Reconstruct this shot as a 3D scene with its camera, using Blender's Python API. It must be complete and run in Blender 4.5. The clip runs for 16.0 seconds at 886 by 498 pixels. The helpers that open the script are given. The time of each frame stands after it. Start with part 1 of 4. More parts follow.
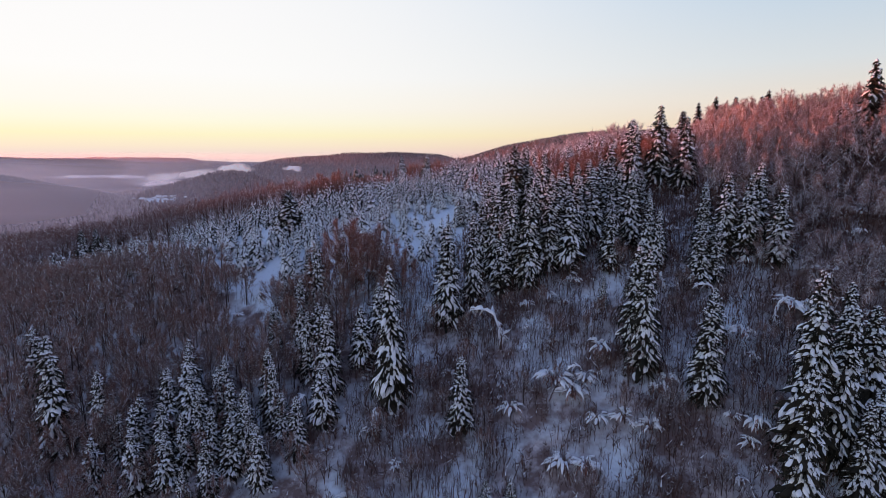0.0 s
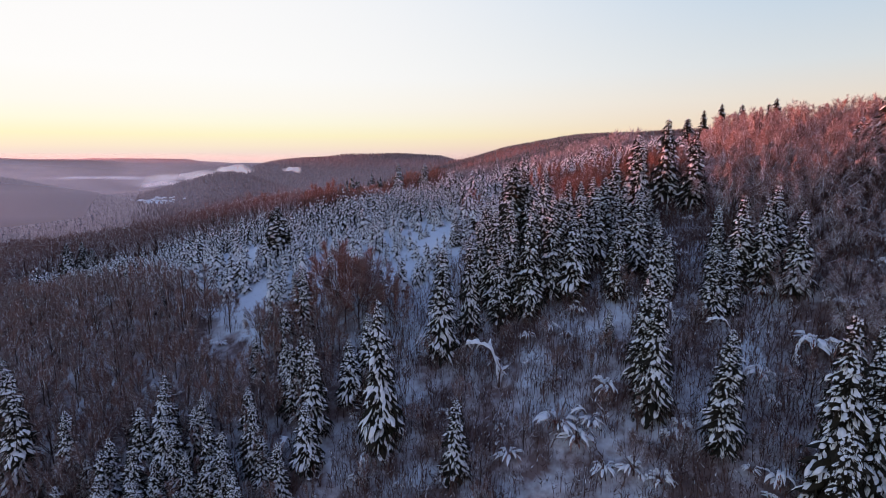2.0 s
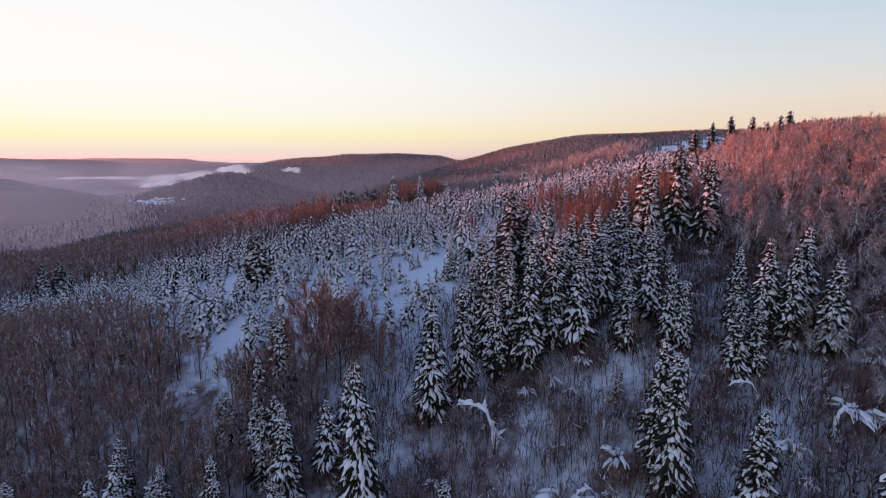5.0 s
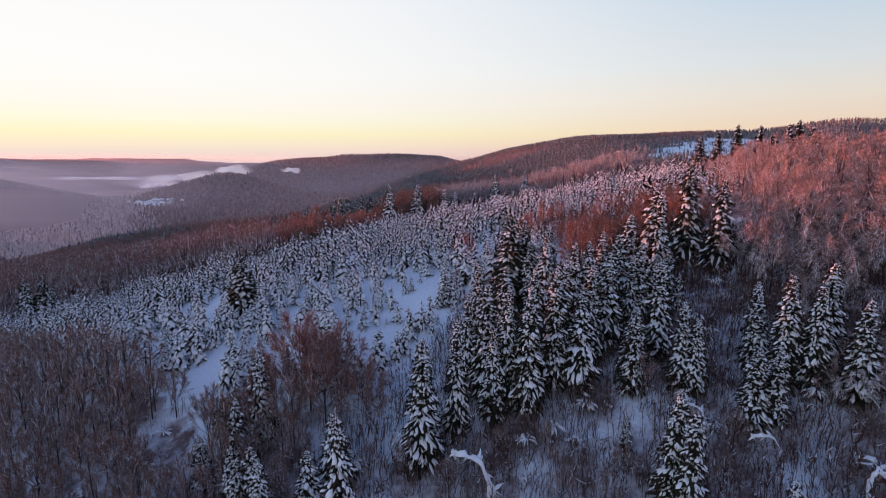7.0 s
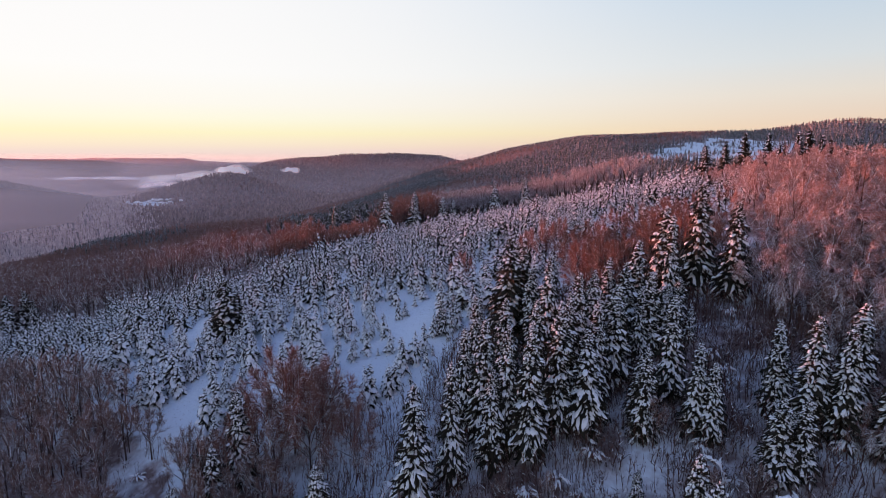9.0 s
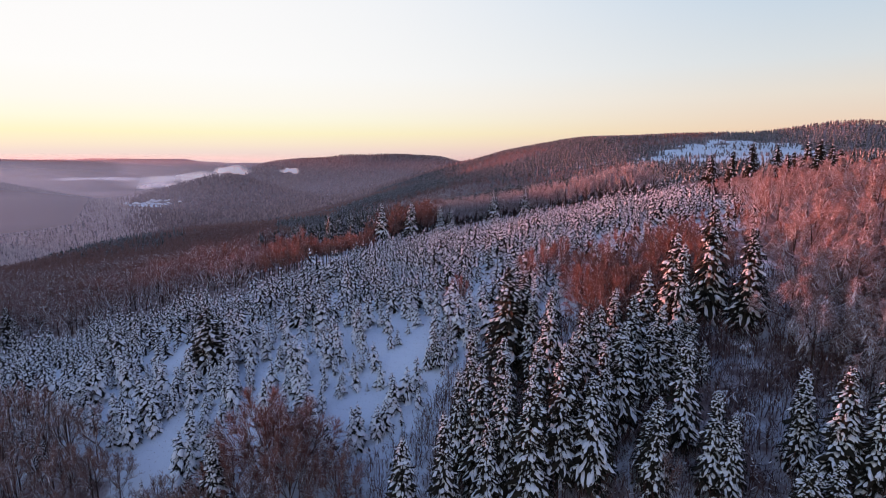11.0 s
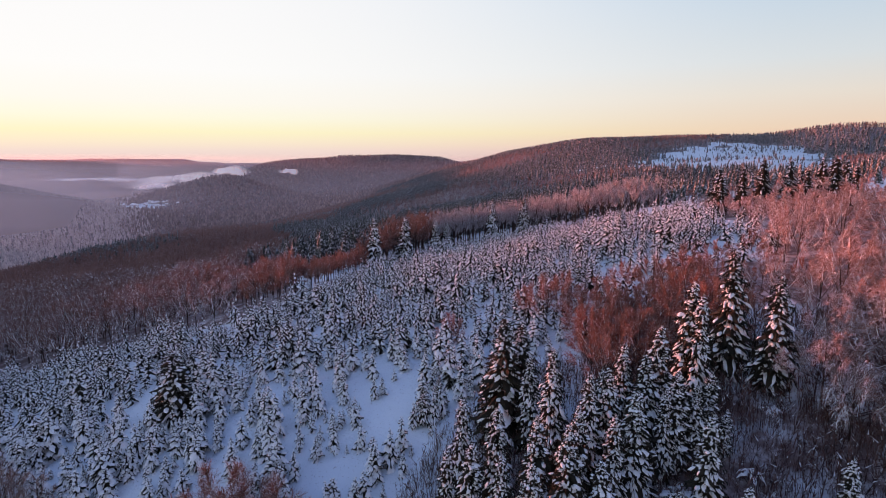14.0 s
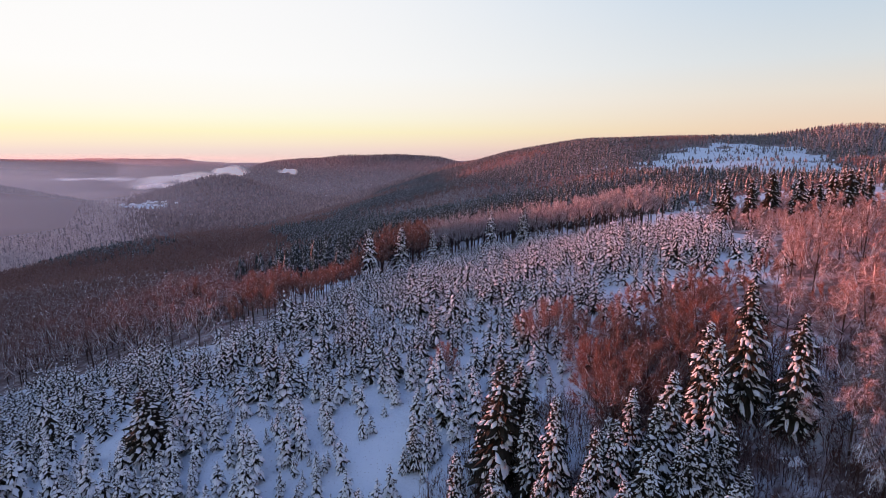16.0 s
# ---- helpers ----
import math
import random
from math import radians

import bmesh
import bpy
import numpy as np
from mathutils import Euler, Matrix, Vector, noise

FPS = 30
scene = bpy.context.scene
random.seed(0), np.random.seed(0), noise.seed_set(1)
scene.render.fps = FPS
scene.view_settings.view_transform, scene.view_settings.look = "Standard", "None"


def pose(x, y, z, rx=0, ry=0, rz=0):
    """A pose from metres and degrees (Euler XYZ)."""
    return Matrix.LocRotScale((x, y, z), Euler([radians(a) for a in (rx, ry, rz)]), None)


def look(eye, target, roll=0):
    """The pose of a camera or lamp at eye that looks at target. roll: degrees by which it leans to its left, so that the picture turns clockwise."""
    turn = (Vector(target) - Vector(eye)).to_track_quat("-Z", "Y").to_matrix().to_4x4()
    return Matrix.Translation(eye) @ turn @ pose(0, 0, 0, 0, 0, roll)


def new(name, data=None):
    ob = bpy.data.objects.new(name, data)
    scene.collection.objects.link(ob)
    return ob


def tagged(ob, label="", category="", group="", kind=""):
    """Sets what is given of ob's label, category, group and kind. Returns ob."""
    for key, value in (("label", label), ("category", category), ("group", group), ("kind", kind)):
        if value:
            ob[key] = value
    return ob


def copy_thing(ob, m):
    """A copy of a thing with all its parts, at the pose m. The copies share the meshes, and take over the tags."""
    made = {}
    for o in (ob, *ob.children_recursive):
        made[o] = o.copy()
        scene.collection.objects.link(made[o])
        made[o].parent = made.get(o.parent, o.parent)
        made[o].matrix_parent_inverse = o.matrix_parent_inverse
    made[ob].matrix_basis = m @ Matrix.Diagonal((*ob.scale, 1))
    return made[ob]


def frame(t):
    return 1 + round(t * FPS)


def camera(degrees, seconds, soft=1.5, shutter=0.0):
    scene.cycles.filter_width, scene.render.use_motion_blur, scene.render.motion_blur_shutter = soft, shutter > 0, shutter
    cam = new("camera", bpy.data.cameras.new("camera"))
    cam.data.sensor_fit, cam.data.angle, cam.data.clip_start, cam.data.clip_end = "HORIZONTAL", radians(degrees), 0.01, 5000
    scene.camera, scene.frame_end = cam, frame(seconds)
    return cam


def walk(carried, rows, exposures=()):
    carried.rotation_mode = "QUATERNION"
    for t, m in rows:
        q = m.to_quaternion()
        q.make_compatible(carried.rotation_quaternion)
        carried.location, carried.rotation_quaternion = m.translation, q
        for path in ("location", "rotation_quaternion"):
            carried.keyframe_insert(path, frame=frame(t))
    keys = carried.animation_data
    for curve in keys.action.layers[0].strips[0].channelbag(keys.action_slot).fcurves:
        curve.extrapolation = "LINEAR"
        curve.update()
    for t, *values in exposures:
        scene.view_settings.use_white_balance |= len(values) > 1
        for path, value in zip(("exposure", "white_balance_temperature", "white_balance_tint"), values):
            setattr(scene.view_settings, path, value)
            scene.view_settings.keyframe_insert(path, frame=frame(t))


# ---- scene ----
cam = camera(78.2, 16.0, soft=0.35)
METRES, EYE, TILT, LEAN, TURN = 80.0, 40.0, -9.8, 0.0, 0.0
ROWS = [
    (0.0, 0.0, 0.0, 0.0, 0.0, 0.0, -0.0),
    (0.5, 0.0037, 0.0248, 0.0185, -0.01, 0.0, 0.01),
    (1.0, 0.0076, 0.0496, 0.0366, -0.01, 0.01, 0.04),
    (1.5, 0.0115, 0.0742, 0.0549, -0.01, 0.01, 0.02),
    (2.0, 0.0157, 0.0991, 0.073, 0.02, 0.03, 0.02),
    (2.5, 0.0197, 0.1243, 0.0914, 0.02, 0.03, 0.01),
    (3.0, 0.0235, 0.1496, 0.1098, 0.03, 0.03, -0.0),
    (3.5, 0.0278, 0.175, 0.1285, 0.04, 0.02, 0.0),
    (4.0, 0.0326, 0.2004, 0.1474, 0.05, 0.0, 0.0),
    (6.5, 0.0546, 0.3263, 0.2419, 0.07, -0.13, 0.01),
    (7.0, 0.0592, 0.3532, 0.2617, 0.08, -0.12, 0.01),
    (7.5, 0.0624, 0.378, 0.2798, 0.07, -0.13, 0.03),
    (8.0, 0.0653, 0.4026, 0.2986, 0.08, -0.17, 0.05),
    (8.5, 0.0691, 0.4272, 0.3171, 0.09, -0.2, 0.06),
    (9.0, 0.0726, 0.4523, 0.3354, 0.09, -0.24, 0.06),
    (11.5, 0.0917, 0.5759, 0.4249, 0.07, -0.24, 0.05),
    (12.0, 0.096, 0.6009, 0.4428, 0.05, -0.25, 0.05),
    (12.5, 0.1009, 0.6254, 0.4608, 0.06, -0.25, 0.04),
    (13.0, 0.1051, 0.6499, 0.4788, 0.04, -0.27, 0.01),
    (13.5, 0.1098, 0.6748, 0.4962, 0.05, -0.25, 0.0),
    (14.0, 0.1146, 0.6996, 0.5142, 0.06, -0.28, 0.01),
    (14.5, 0.1184, 0.7246, 0.5311, 0.06, -0.3, 0.0),
    (15.0, 0.1225, 0.7498, 0.549, 0.06, -0.33, 0.01),
    (15.5, 0.1269, 0.7761, 0.5661, 0.07, -0.34, 0.01),
    (16.0, 0.131, 0.8009, 0.5839, 0.06, -0.37, 0.01),
]
walk(cam, [(t, pose(0, 0, EYE, TILT, LEAN, TURN) @ pose(METRES * x, METRES * y, METRES * z, 90 + pitch, roll, yaw)) for t, x, y, z, yaw, pitch, roll in ROWS])

# ---- world, sun, exposure ----
SUN_SIDE = radians(57)      # the sun stands this far to the left of the way ahead
SUN_HIGH = radians(0.31)
sun_way = Vector((-math.sin(SUN_SIDE) * math.cos(SUN_HIGH), math.cos(SUN_SIDE) * math.cos(SUN_HIGH), math.sin(SUN_HIGH)))


def build_world():
    world = bpy.data.worlds.new("winter_dusk_sky")
    scene.world = world
    world.use_nodes = True
    nt = world.node_tree
    nt.nodes.clear()
    n = nt.nodes.new
    coord = n("ShaderNodeTexCoord")
    split = n("ShaderNodeSeparateXYZ")
    nt.links.new(coord.outputs["Generated"], split.inputs[0])
    # height above the horizon
    high = n("ShaderNodeMapRange")
    high.inputs["From Min"].default_value, high.inputs["From Max"].default_value = -0.1, 1.0
    nt.links.new(split.outputs["Z"], high.inputs["Value"])
    # closeness to the sun's side
    dot = n("ShaderNodeVectorMath")
    dot.operation = "DOT_PRODUCT"
    dot.inputs[1].default_value = (sun_way.x, sun_way.y, 0)
    nt.links.new(coord.outputs["Generated"], dot.inputs[0])
    side = n("ShaderNodeMapRange")
    side.interpolation_type = "SMOOTHSTEP"
    side.inputs["From Min"].default_value, side.inputs["From Max"].default_value = -0.15, 0.88
    nt.links.new(dot.outputs["Value"], side.inputs["Value"])

    def ramp(stops):
        r = n("ShaderNodeValToRGB")
        els = r.color_ramp.elements
        while len(els) > 1:
            els.remove(els[0])
        for i, (deg, col) in enumerate(stops):
            pos = (math.sin(radians(deg)) + 0.1) / 1.1
            e = els[0] if i == 0 else els.new(pos)
            e.position, e.color = pos, (*col, 1)
        nt.links.new(high.outputs["Result"], r.inputs["Fac"])
        return r

    warm = ramp([(-5.7, (0.55, 0.39, 0.39)), (-0.8, (0.87, 0.68, 0.64)), (0.1, (0.95, 0.76, 0.69)), (0.9, (1.0, 0.86, 0.66)), (1.9, (1.02, 0.95, 0.63)), (3.2, (1.02, 0.99, 0.80)),
                 (4.6, (1.02, 0.99, 0.91)), (7.5, (1.02, 1.01, 1.0)), (15, (1.0, 0.99, 1.0)), (24, (0.58, 0.69, 0.88)), (40, (0.28, 0.375, 0.68)), (90, (0.172, 0.272, 0.63))])
    cool = ramp([(-5.7, (0.34, 0.25, 0.31)), (-0.8, (0.56, 0.38, 0.39)), (0.2, (0.78, 0.50, 0.42)), (2.0, (0.88, 0.66, 0.50)), (5, (0.83, 0.75, 0.66)),
                 (8, (0.71, 0.755, 0.785)), (14.5, (0.525, 0.665, 0.815)), (24, (0.40, 0.52, 0.73)), (40, (0.27, 0.375, 0.68)), (90, (0.172, 0.272, 0.63))])
    # the sky behind, away from the sun, is darker and rosy
    away = n("ShaderNodeMapRange")
    away.inputs["From Min"].default_value, away.inputs["From Max"].default_value = -1.0, -0.2
    nt.links.new(dot.outputs["Value"], away.inputs["Value"])
    tint = n("ShaderNodeMix")
    tint.data_type, tint.blend_type = "RGBA", "MULTIPLY"
    rosy = n("ShaderNodeMix")
    rosy.data_type = "RGBA"
    rosy.inputs["A"].default_value, rosy.inputs["B"].default_value = (0.72, 0.55, 0.58, 1), (1, 1, 1, 1)
    nt.links.new(away.outputs["Result"], rosy.inputs["Factor"])
    tint.inputs["Factor"].default_value = 1.0
    mix = n("ShaderNodeMix")
    mix.data_type = "RGBA"
    nt.links.new(side.outputs["Result"], mix.inputs["Factor"])
    nt.links.new(cool.outputs["Color"], mix.inputs["A"])
    nt.links.new(warm.outputs["Color"], mix.inputs["B"])
    back = n("ShaderNodeBackground")
    back.inputs["Strength"].default_value = SKY
    nt.links.new(mix.outputs["Result"], tint.inputs["A"])
    nt.links.new(rosy.outputs["Result"], tint.inputs["B"])
    nt.links.new(tint.outputs["Result"], back.inputs["Color"])
    sky = n("ShaderNodeTexSky")
    sky.sky_type, sky.sun_disc = "NISHITA", False
    sky.sun_elevation, sky.sun_rotation = SUN_HIGH, -SUN_SIDE
    back2 = n("ShaderNodeBackground")
    back2.inputs["Strength"].default_value = 0.012
    nt.links.new(sky.outputs["Color"], back2.inputs["Color"])
    add = n("ShaderNodeAddShader")
    nt.links.new(back.outputs[0], add.inputs[0])
    nt.links.new(back2.outputs[0], add.inputs[1])
    out = n("ShaderNodeOutputWorld")
    nt.links.new(add.outputs[0], out.inputs["Surface"])


SKY = 0.95
build_world()
sun = new("sun", bpy.data.lights.new("sun", "SUN"))
sun.data.energy, sun.data.angle, sun.data.color = 12.0, radians(0.53), (1.0, 0.27, 0.19)
sun.matrix_world = look((0, 0, 400), Vector((0, 0, 400)) - sun_way)
scene.view_settings.exposure = 0.0


# ---- materials ----
def material(name, rough=0.8, spec=0.3):
    m = bpy.data.materials.new(name)
    m.use_nodes = True
    nt = m.node_tree
    b = nt.nodes["Principled BSDF"]
    b.inputs["Roughness"].default_value = rough
    b.inputs["Specular IOR Level"].default_value = spec
    return m, nt, b


def noise_tex(nt, scale, detail=3.0, rough=0.55):
    co = nt.nodes.new("ShaderNodeTexCoord")
    t = nt.nodes.new("ShaderNodeTexNoise")
    t.inputs["Scale"].default_value, t.inputs["Detail"].default_value, t.inputs["Roughness"].default_value = scale, detail, rough
    nt.links.new(co.outputs["Object"], t.inputs["Vector"])
    return t


def blend(nt, fac, a, b, lo=0.0, hi=1.0):
    """Mixes two colours (values or sockets) by a socket that is stretched from lo..hi to 0..1."""
    r = nt.nodes.new("ShaderNodeMapRange")
    r.inputs["From Min"].default_value, r.inputs["From Max"].default_value = lo, hi
    nt.links.new(fac, r.inputs["Value"])
    m = nt.nodes.new("ShaderNodeMix")
    m.data_type = "RGBA"
    nt.links.new(r.outputs["Result"], m.inputs["Factor"])
    for key, v in (("A", a), ("B", b)):
        if isinstance(v, tuple):
            m.inputs[key].default_value = (*v, 1)
        else:
            nt.links.new(v, m.inputs[key])
    return m.outputs["Result"]


def bump(nt, b, height, strength, distance):
    u = nt.nodes.new("ShaderNodeBump")
    u.inputs["Strength"].default_value, u.inputs["Distance"].default_value = strength, distance
    nt.links.new(height, u.inputs["Height"])
    nt.links.new(u.outputs["Normal"], b.inputs["Normal"])


def by_place(nt, scale, detail=2.0):
    """Noise over the land itself, the same for things and stuff."""
    g, t = nt.nodes.new("ShaderNodeNewGeometry"), nt.nodes.new("ShaderNodeTexNoise")
    t.inputs["Scale"].default_value, t.inputs["Detail"].default_value = scale, detail
    nt.links.new(g.outputs["Position"], t.inputs["Vector"])
    return t.outputs["Fac"]


def island(nt):
    return nt.nodes.new("ShaderNodeNewGeometry").outputs["Random Per Island"]


def let_through(nt, b, colour, share):
    """Thin twigs and needles pass some of the light on to their far side."""
    tl = nt.nodes.new("ShaderNodeBsdfTranslucent")
    nt.links.new(colour, tl.inputs["Color"])
    mx = nt.nodes.new("ShaderNodeMixShader")
    mx.inputs["Fac"].default_value = share
    nt.links.new(b.outputs[0], mx.inputs[1])
    nt.links.new(tl.outputs[0], mx.inputs[2])
    nt.links.new(mx.outputs[0], nt.nodes["Material Output"].inputs["Surface"])


def make_materials():
    M = {}
    # lying snow with the stalks of last year's growth
    m, nt, b = material("lying_snow", 0.75, 0.25)
    big, fine, dots = noise_tex(nt, 0.06), noise_tex(nt, 0.7, 5), noise_tex(nt, 2.2, 4, 0.7)
    c = blend(nt, big.outputs["Fac"], (0.70, 0.77, 0.84), (0.82, 0.87, 0.91), 0.3, 0.7)
    c = blend(nt, dots.outputs["Fac"], c, (0.17, 0.12, 0.10), 0.61, 0.74)
    # under the woods litter and undergrowth show through thin snow, darkened for tree shade
    litter_and_shade = blend(nt, noise_tex(nt, 0.25, 4, 0.7).outputs["Fac"], (0.20, 0.14, 0.13), (0.62, 0.56, 0.56), 0.46, 0.72)
    cover = nt.nodes.new("ShaderNodeAttribute")
    cover.attribute_name = "wooded"
    ragged = nt.nodes.new("ShaderNodeMath")
    ragged.operation = "ADD"
    nt.links.new(cover.outputs["Fac"], ragged.inputs[0])
    nt.links.new(noise_tex(nt, 0.09, 4, 0.65).outputs["Fac"], ragged.inputs[1])
    c = blend(nt, ragged.outputs[0], c, litter_and_shade, 0.85, 1.05)
    nt.links.new(c, b.inputs["Base Color"])
    bump(nt, b, fine.outputs["Fac"], 0.6, 0.5)
    M["ground"] = m
    # snow lying on boughs
    m, nt, b = material("bough_snow", 0.7, 0.25)
    t = noise_tex(nt, 3.0, 4)
    nt.links.new(blend(nt, t.outputs["Fac"], (0.88, 0.90, 0.92), (0.97, 0.97, 0.97), 0.3, 0.6), b.inputs["Base Color"])
    bump(nt, b, t.outputs["Fac"], 0.7, 0.15)
    M["snow"] = m
    # spruce needles, dark, with rime
    m, nt, b = material("spruce_needles", 0.75, 0.2)
    t, u = noise_tex(nt, 5.0, 4, 0.7), noise_tex(nt, 0.5)
    c = blend(nt, u.outputs["Fac"], (0.015, 0.015, 0.010), (0.036, 0.028, 0.017), 0.35, 0.65)
    c = blend(nt, t.outputs["Fac"], c, (0.26, 0.26, 0.28), 0.64, 0.95)
    nt.links.new(c, b.inputs["Base Color"])
    M["needles"] = m
    # bark
    m, nt, b = material("bark", 0.9, 0.2)
    t = noise_tex(nt, 6.0, 5)
    nt.links.new(blend(nt, t.outputs["Fac"], (0.045, 0.029, 0.023), (0.12, 0.082, 0.066), 0.35, 0.65), b.inputs["Base Color"])
    bump(nt, b, t.outputs["Fac"], 0.8, 0.05)
    M["bark"] = m
    # beech twigs, red-brown with rime
    m, nt, b = material("beech_twigs", 0.8, 0.2)
    c = blend(nt, by_place(nt, 0.11), (0.15, 0.078, 0.062), (0.26, 0.086, 0.055), 0.40, 0.62)
    c = blend(nt, island(nt), c, (0.52, 0.33, 0.28), 0.32, 1.0)
    nt.links.new(c, b.inputs["Base Color"])
    let_through(nt, b, c, 0.25)
    M["twigs"] = m
    # slender beeches with rime on brown twigs
    m, nt, b = material("rimy_twigs", 0.8, 0.2)
    c = blend(nt, by_place(nt, 0.13), (0.15, 0.10, 0.090), (0.23, 0.105, 0.076), 0.40, 0.62)
    c = blend(nt, island(nt), c, (0.56, 0.41, 0.37), 0.38, 1.0)
    nt.links.new(c, b.inputs["Base Color"])
    let_through(nt, b, c, 0.25)
    M["rimy"] = m
    # brush, dark to mid brown, paler grey in places
    m, nt, b = material("brush_twigs", 0.8, 0.2)
    t = noise_tex(nt, 0.5, 3)
    c = blend(nt, island(nt), (0.045, 0.024, 0.019), (0.19, 0.105, 0.083), 0.0, 1.0)
    c = blend(nt, t.outputs["Fac"], c, (0.30, 0.27, 0.28), 0.52, 0.95)
    nt.links.new(c, b.inputs["Base Color"])
    M["brush"] = m
    # beech twigs white with hoar frost
    m, nt, b = material("frosted_twigs", 0.8, 0.2)
    c = blend(nt, by_place(nt, 0.11), (0.17, 0.105, 0.095), (0.28, 0.12, 0.085), 0.40, 0.62)
    c = blend(nt, island(nt), c, (0.72, 0.57, 0.55), 0.38, 1.0)
    nt.links.new(c, b.inputs["Base Color"])
    let_through(nt, b, c, 0.25)
    M["frosted"] = m
    # the beech belt grey with hoar
    m, nt, b = material("hoar_twigs", 0.8, 0.2)
    c = blend(nt, island(nt), (0.22, 0.17, 0.17), (0.72, 0.66, 0.68), 0.2, 1.0)
    nt.links.new(c, b.inputs["Base Color"])
    let_through(nt, b, c, 0.25)
    M["hoar"] = m
    # far conifers: needles with snow where they face up
    m, nt, b = material("far_conifers", 0.8, 0.2)
    t = noise_tex(nt, 0.45, 3, 0.7)
    c = blend(nt, island(nt), (0.030, 0.038, 0.030), (0.09, 0.085, 0.08), 0.0, 1.0)
    c = blend(nt, t.outputs["Fac"], c, (0.50, 0.49, 0.53), 0.46, 0.64)
    nt.links.new(c, b.inputs["Base Color"])
    M["far_conifer"] = m
    # spruces behind the beeches: far conifers again, needles darkened for the shade there
    m, nt, b = material("belt_conifers", 0.8, 0.2)
    t = noise_tex(nt, 0.8, 4, 0.75)
    c = blend(nt, island(nt), (0.022, 0.026, 0.020), (0.060, 0.055, 0.048), 0.0, 1.0)
    c = blend(nt, t.outputs["Fac"], c, (0.62, 0.62, 0.65), 0.50, 0.62)
    nt.links.new(c, b.inputs["Base Color"])
    M["belt"] = m
    m, nt, b = material("far_broadleaf", 0.85, 0.2)
    t = noise_tex(nt, 0.4, 3, 0.7)
    c = blend(nt, island(nt), (0.15, 0.075, 0.066), (0.33, 0.19, 0.17), 0.0, 1.0)
    c = blend(nt, t.outputs["Fac"], c, (0.48, 0.39, 0.39), 0.50, 0.70)
    nt.links.new(c, b.inputs["Base Color"])
    let_through(nt, b, c, 0.35)
    M["far_broadleaf"] = m
    # rimed woods on the far side of the valley, haze's pink in their colour
    m, nt, b = material("rimed_woods", 0.85, 0.2)
    t = noise_tex(nt, 0.03, 4, 0.6)
    c = blend(nt, island(nt), (0.52, 0.40, 0.39), (0.78, 0.64, 0.62), 0.0, 1.0)
    c = blend(nt, t.outputs["Fac"], c, (0.42, 0.31, 0.30), 0.55, 0.75)
    nt.links.new(c, b.inputs["Base Color"])
    M["rimed"] = m
    # darker mixed woods on the hills beyond the village, paled in place of haze
    m, nt, b = material("mixed_woods", 0.85, 0.2)
    t = noise_tex(nt, 0.02, 4, 0.6)
    c = blend(nt, island(nt), (0.17, 0.115, 0.108), (0.46, 0.325, 0.31), 0.0, 1.0)
    c = blend(nt, t.outputs["Fac"], c, (0.30, 0.25, 0.25), 0.5, 0.75)
    nt.links.new(c, b.inputs["Base Color"])
    M["mixed"] = m
    m, nt, b = material("house_wall", 0.9, 0.2)
    t = noise_tex(nt, 1.0)
    nt.links.new(blend(nt, t.outputs["Fac"], (0.42, 0.38, 0.34), (0.60, 0.56, 0.5)), b.inputs["Base Color"])
    M["wall"] = m
    # mist: a thin sheet that lets most light through
    m, nt, b = material("mist", 1.0, 0.0)
    nt.nodes.remove(b)
    t = noise_tex(nt, 0.010, 6, 0.65)
    dif = nt.nodes.new("ShaderNodeBsdfDiffuse")
    dif.inputs["Color"].default_value = (1.0, 0.84, 0.77, 1)
    tl = nt.nodes.new("ShaderNodeBsdfTranslucent")
    tl.inputs["Color"].default_value = (1.0, 0.84, 0.77, 1)
    both = nt.nodes.new("ShaderNodeAddShader")
    nt.links.new(dif.outputs[0], both.inputs[0])
    nt.links.new(tl.outputs[0], both.inputs[1])
    clear = nt.nodes.new("ShaderNodeBsdfTransparent")
    mx = nt.nodes.new("ShaderNodeMixShader")
    r = nt.nodes.new("ShaderNodeMapRange")
    r.inputs["From Min"].default_value, r.inputs["From Max"].default_value = 0.24, 0.50
    r.inputs["To Max"].default_value = 0.95
    nt.links.new(t.outputs["Fac"], r.inputs["Value"])
    co = nt.nodes.new("ShaderNodeTexCoord")
    mp = nt.nodes.new("ShaderNodeMapping")
    mp.inputs["Location"].default_value, mp.inputs["Scale"].default_value = (-1, -1, -1), (2, 2, 2)
    nt.links.new(co.outputs["Generated"], mp.inputs["Vector"])
    g = nt.nodes.new("ShaderNodeTexGradient")
    g.gradient_type = "SPHERICAL"
    nt.links.new(mp.outputs[0], g.inputs["Vector"])
    soft = nt.nodes.new("ShaderNodeMath")
    soft.operation, soft.use_clamp = "MULTIPLY", True
    crisp = nt.nodes.new("ShaderNodeMath")
    crisp.operation = "MULTIPLY"
    crisp.inputs[1].default_value = 2.5
    nt.links.new(g.outputs["Fac"], crisp.inputs[0])
    nt.links.new(crisp.outputs[0], soft.inputs[0])
    nt.links.new(r.outputs["Result"], soft.inputs[1])
    nt.links.new(soft.outputs[0], mx.inputs["Fac"])
    nt.links.new(clear.outputs[0], mx.inputs[1])
    nt.links.new(both.outputs[0], mx.inputs[2])
    nt.links.new(mx.outputs[0], nt.nodes["Material Output"].inputs["Surface"])
    M["mist"] = m
    # haze: added veils that scatter a little light, sunset pink put into their colour
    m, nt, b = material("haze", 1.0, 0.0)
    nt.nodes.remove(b)
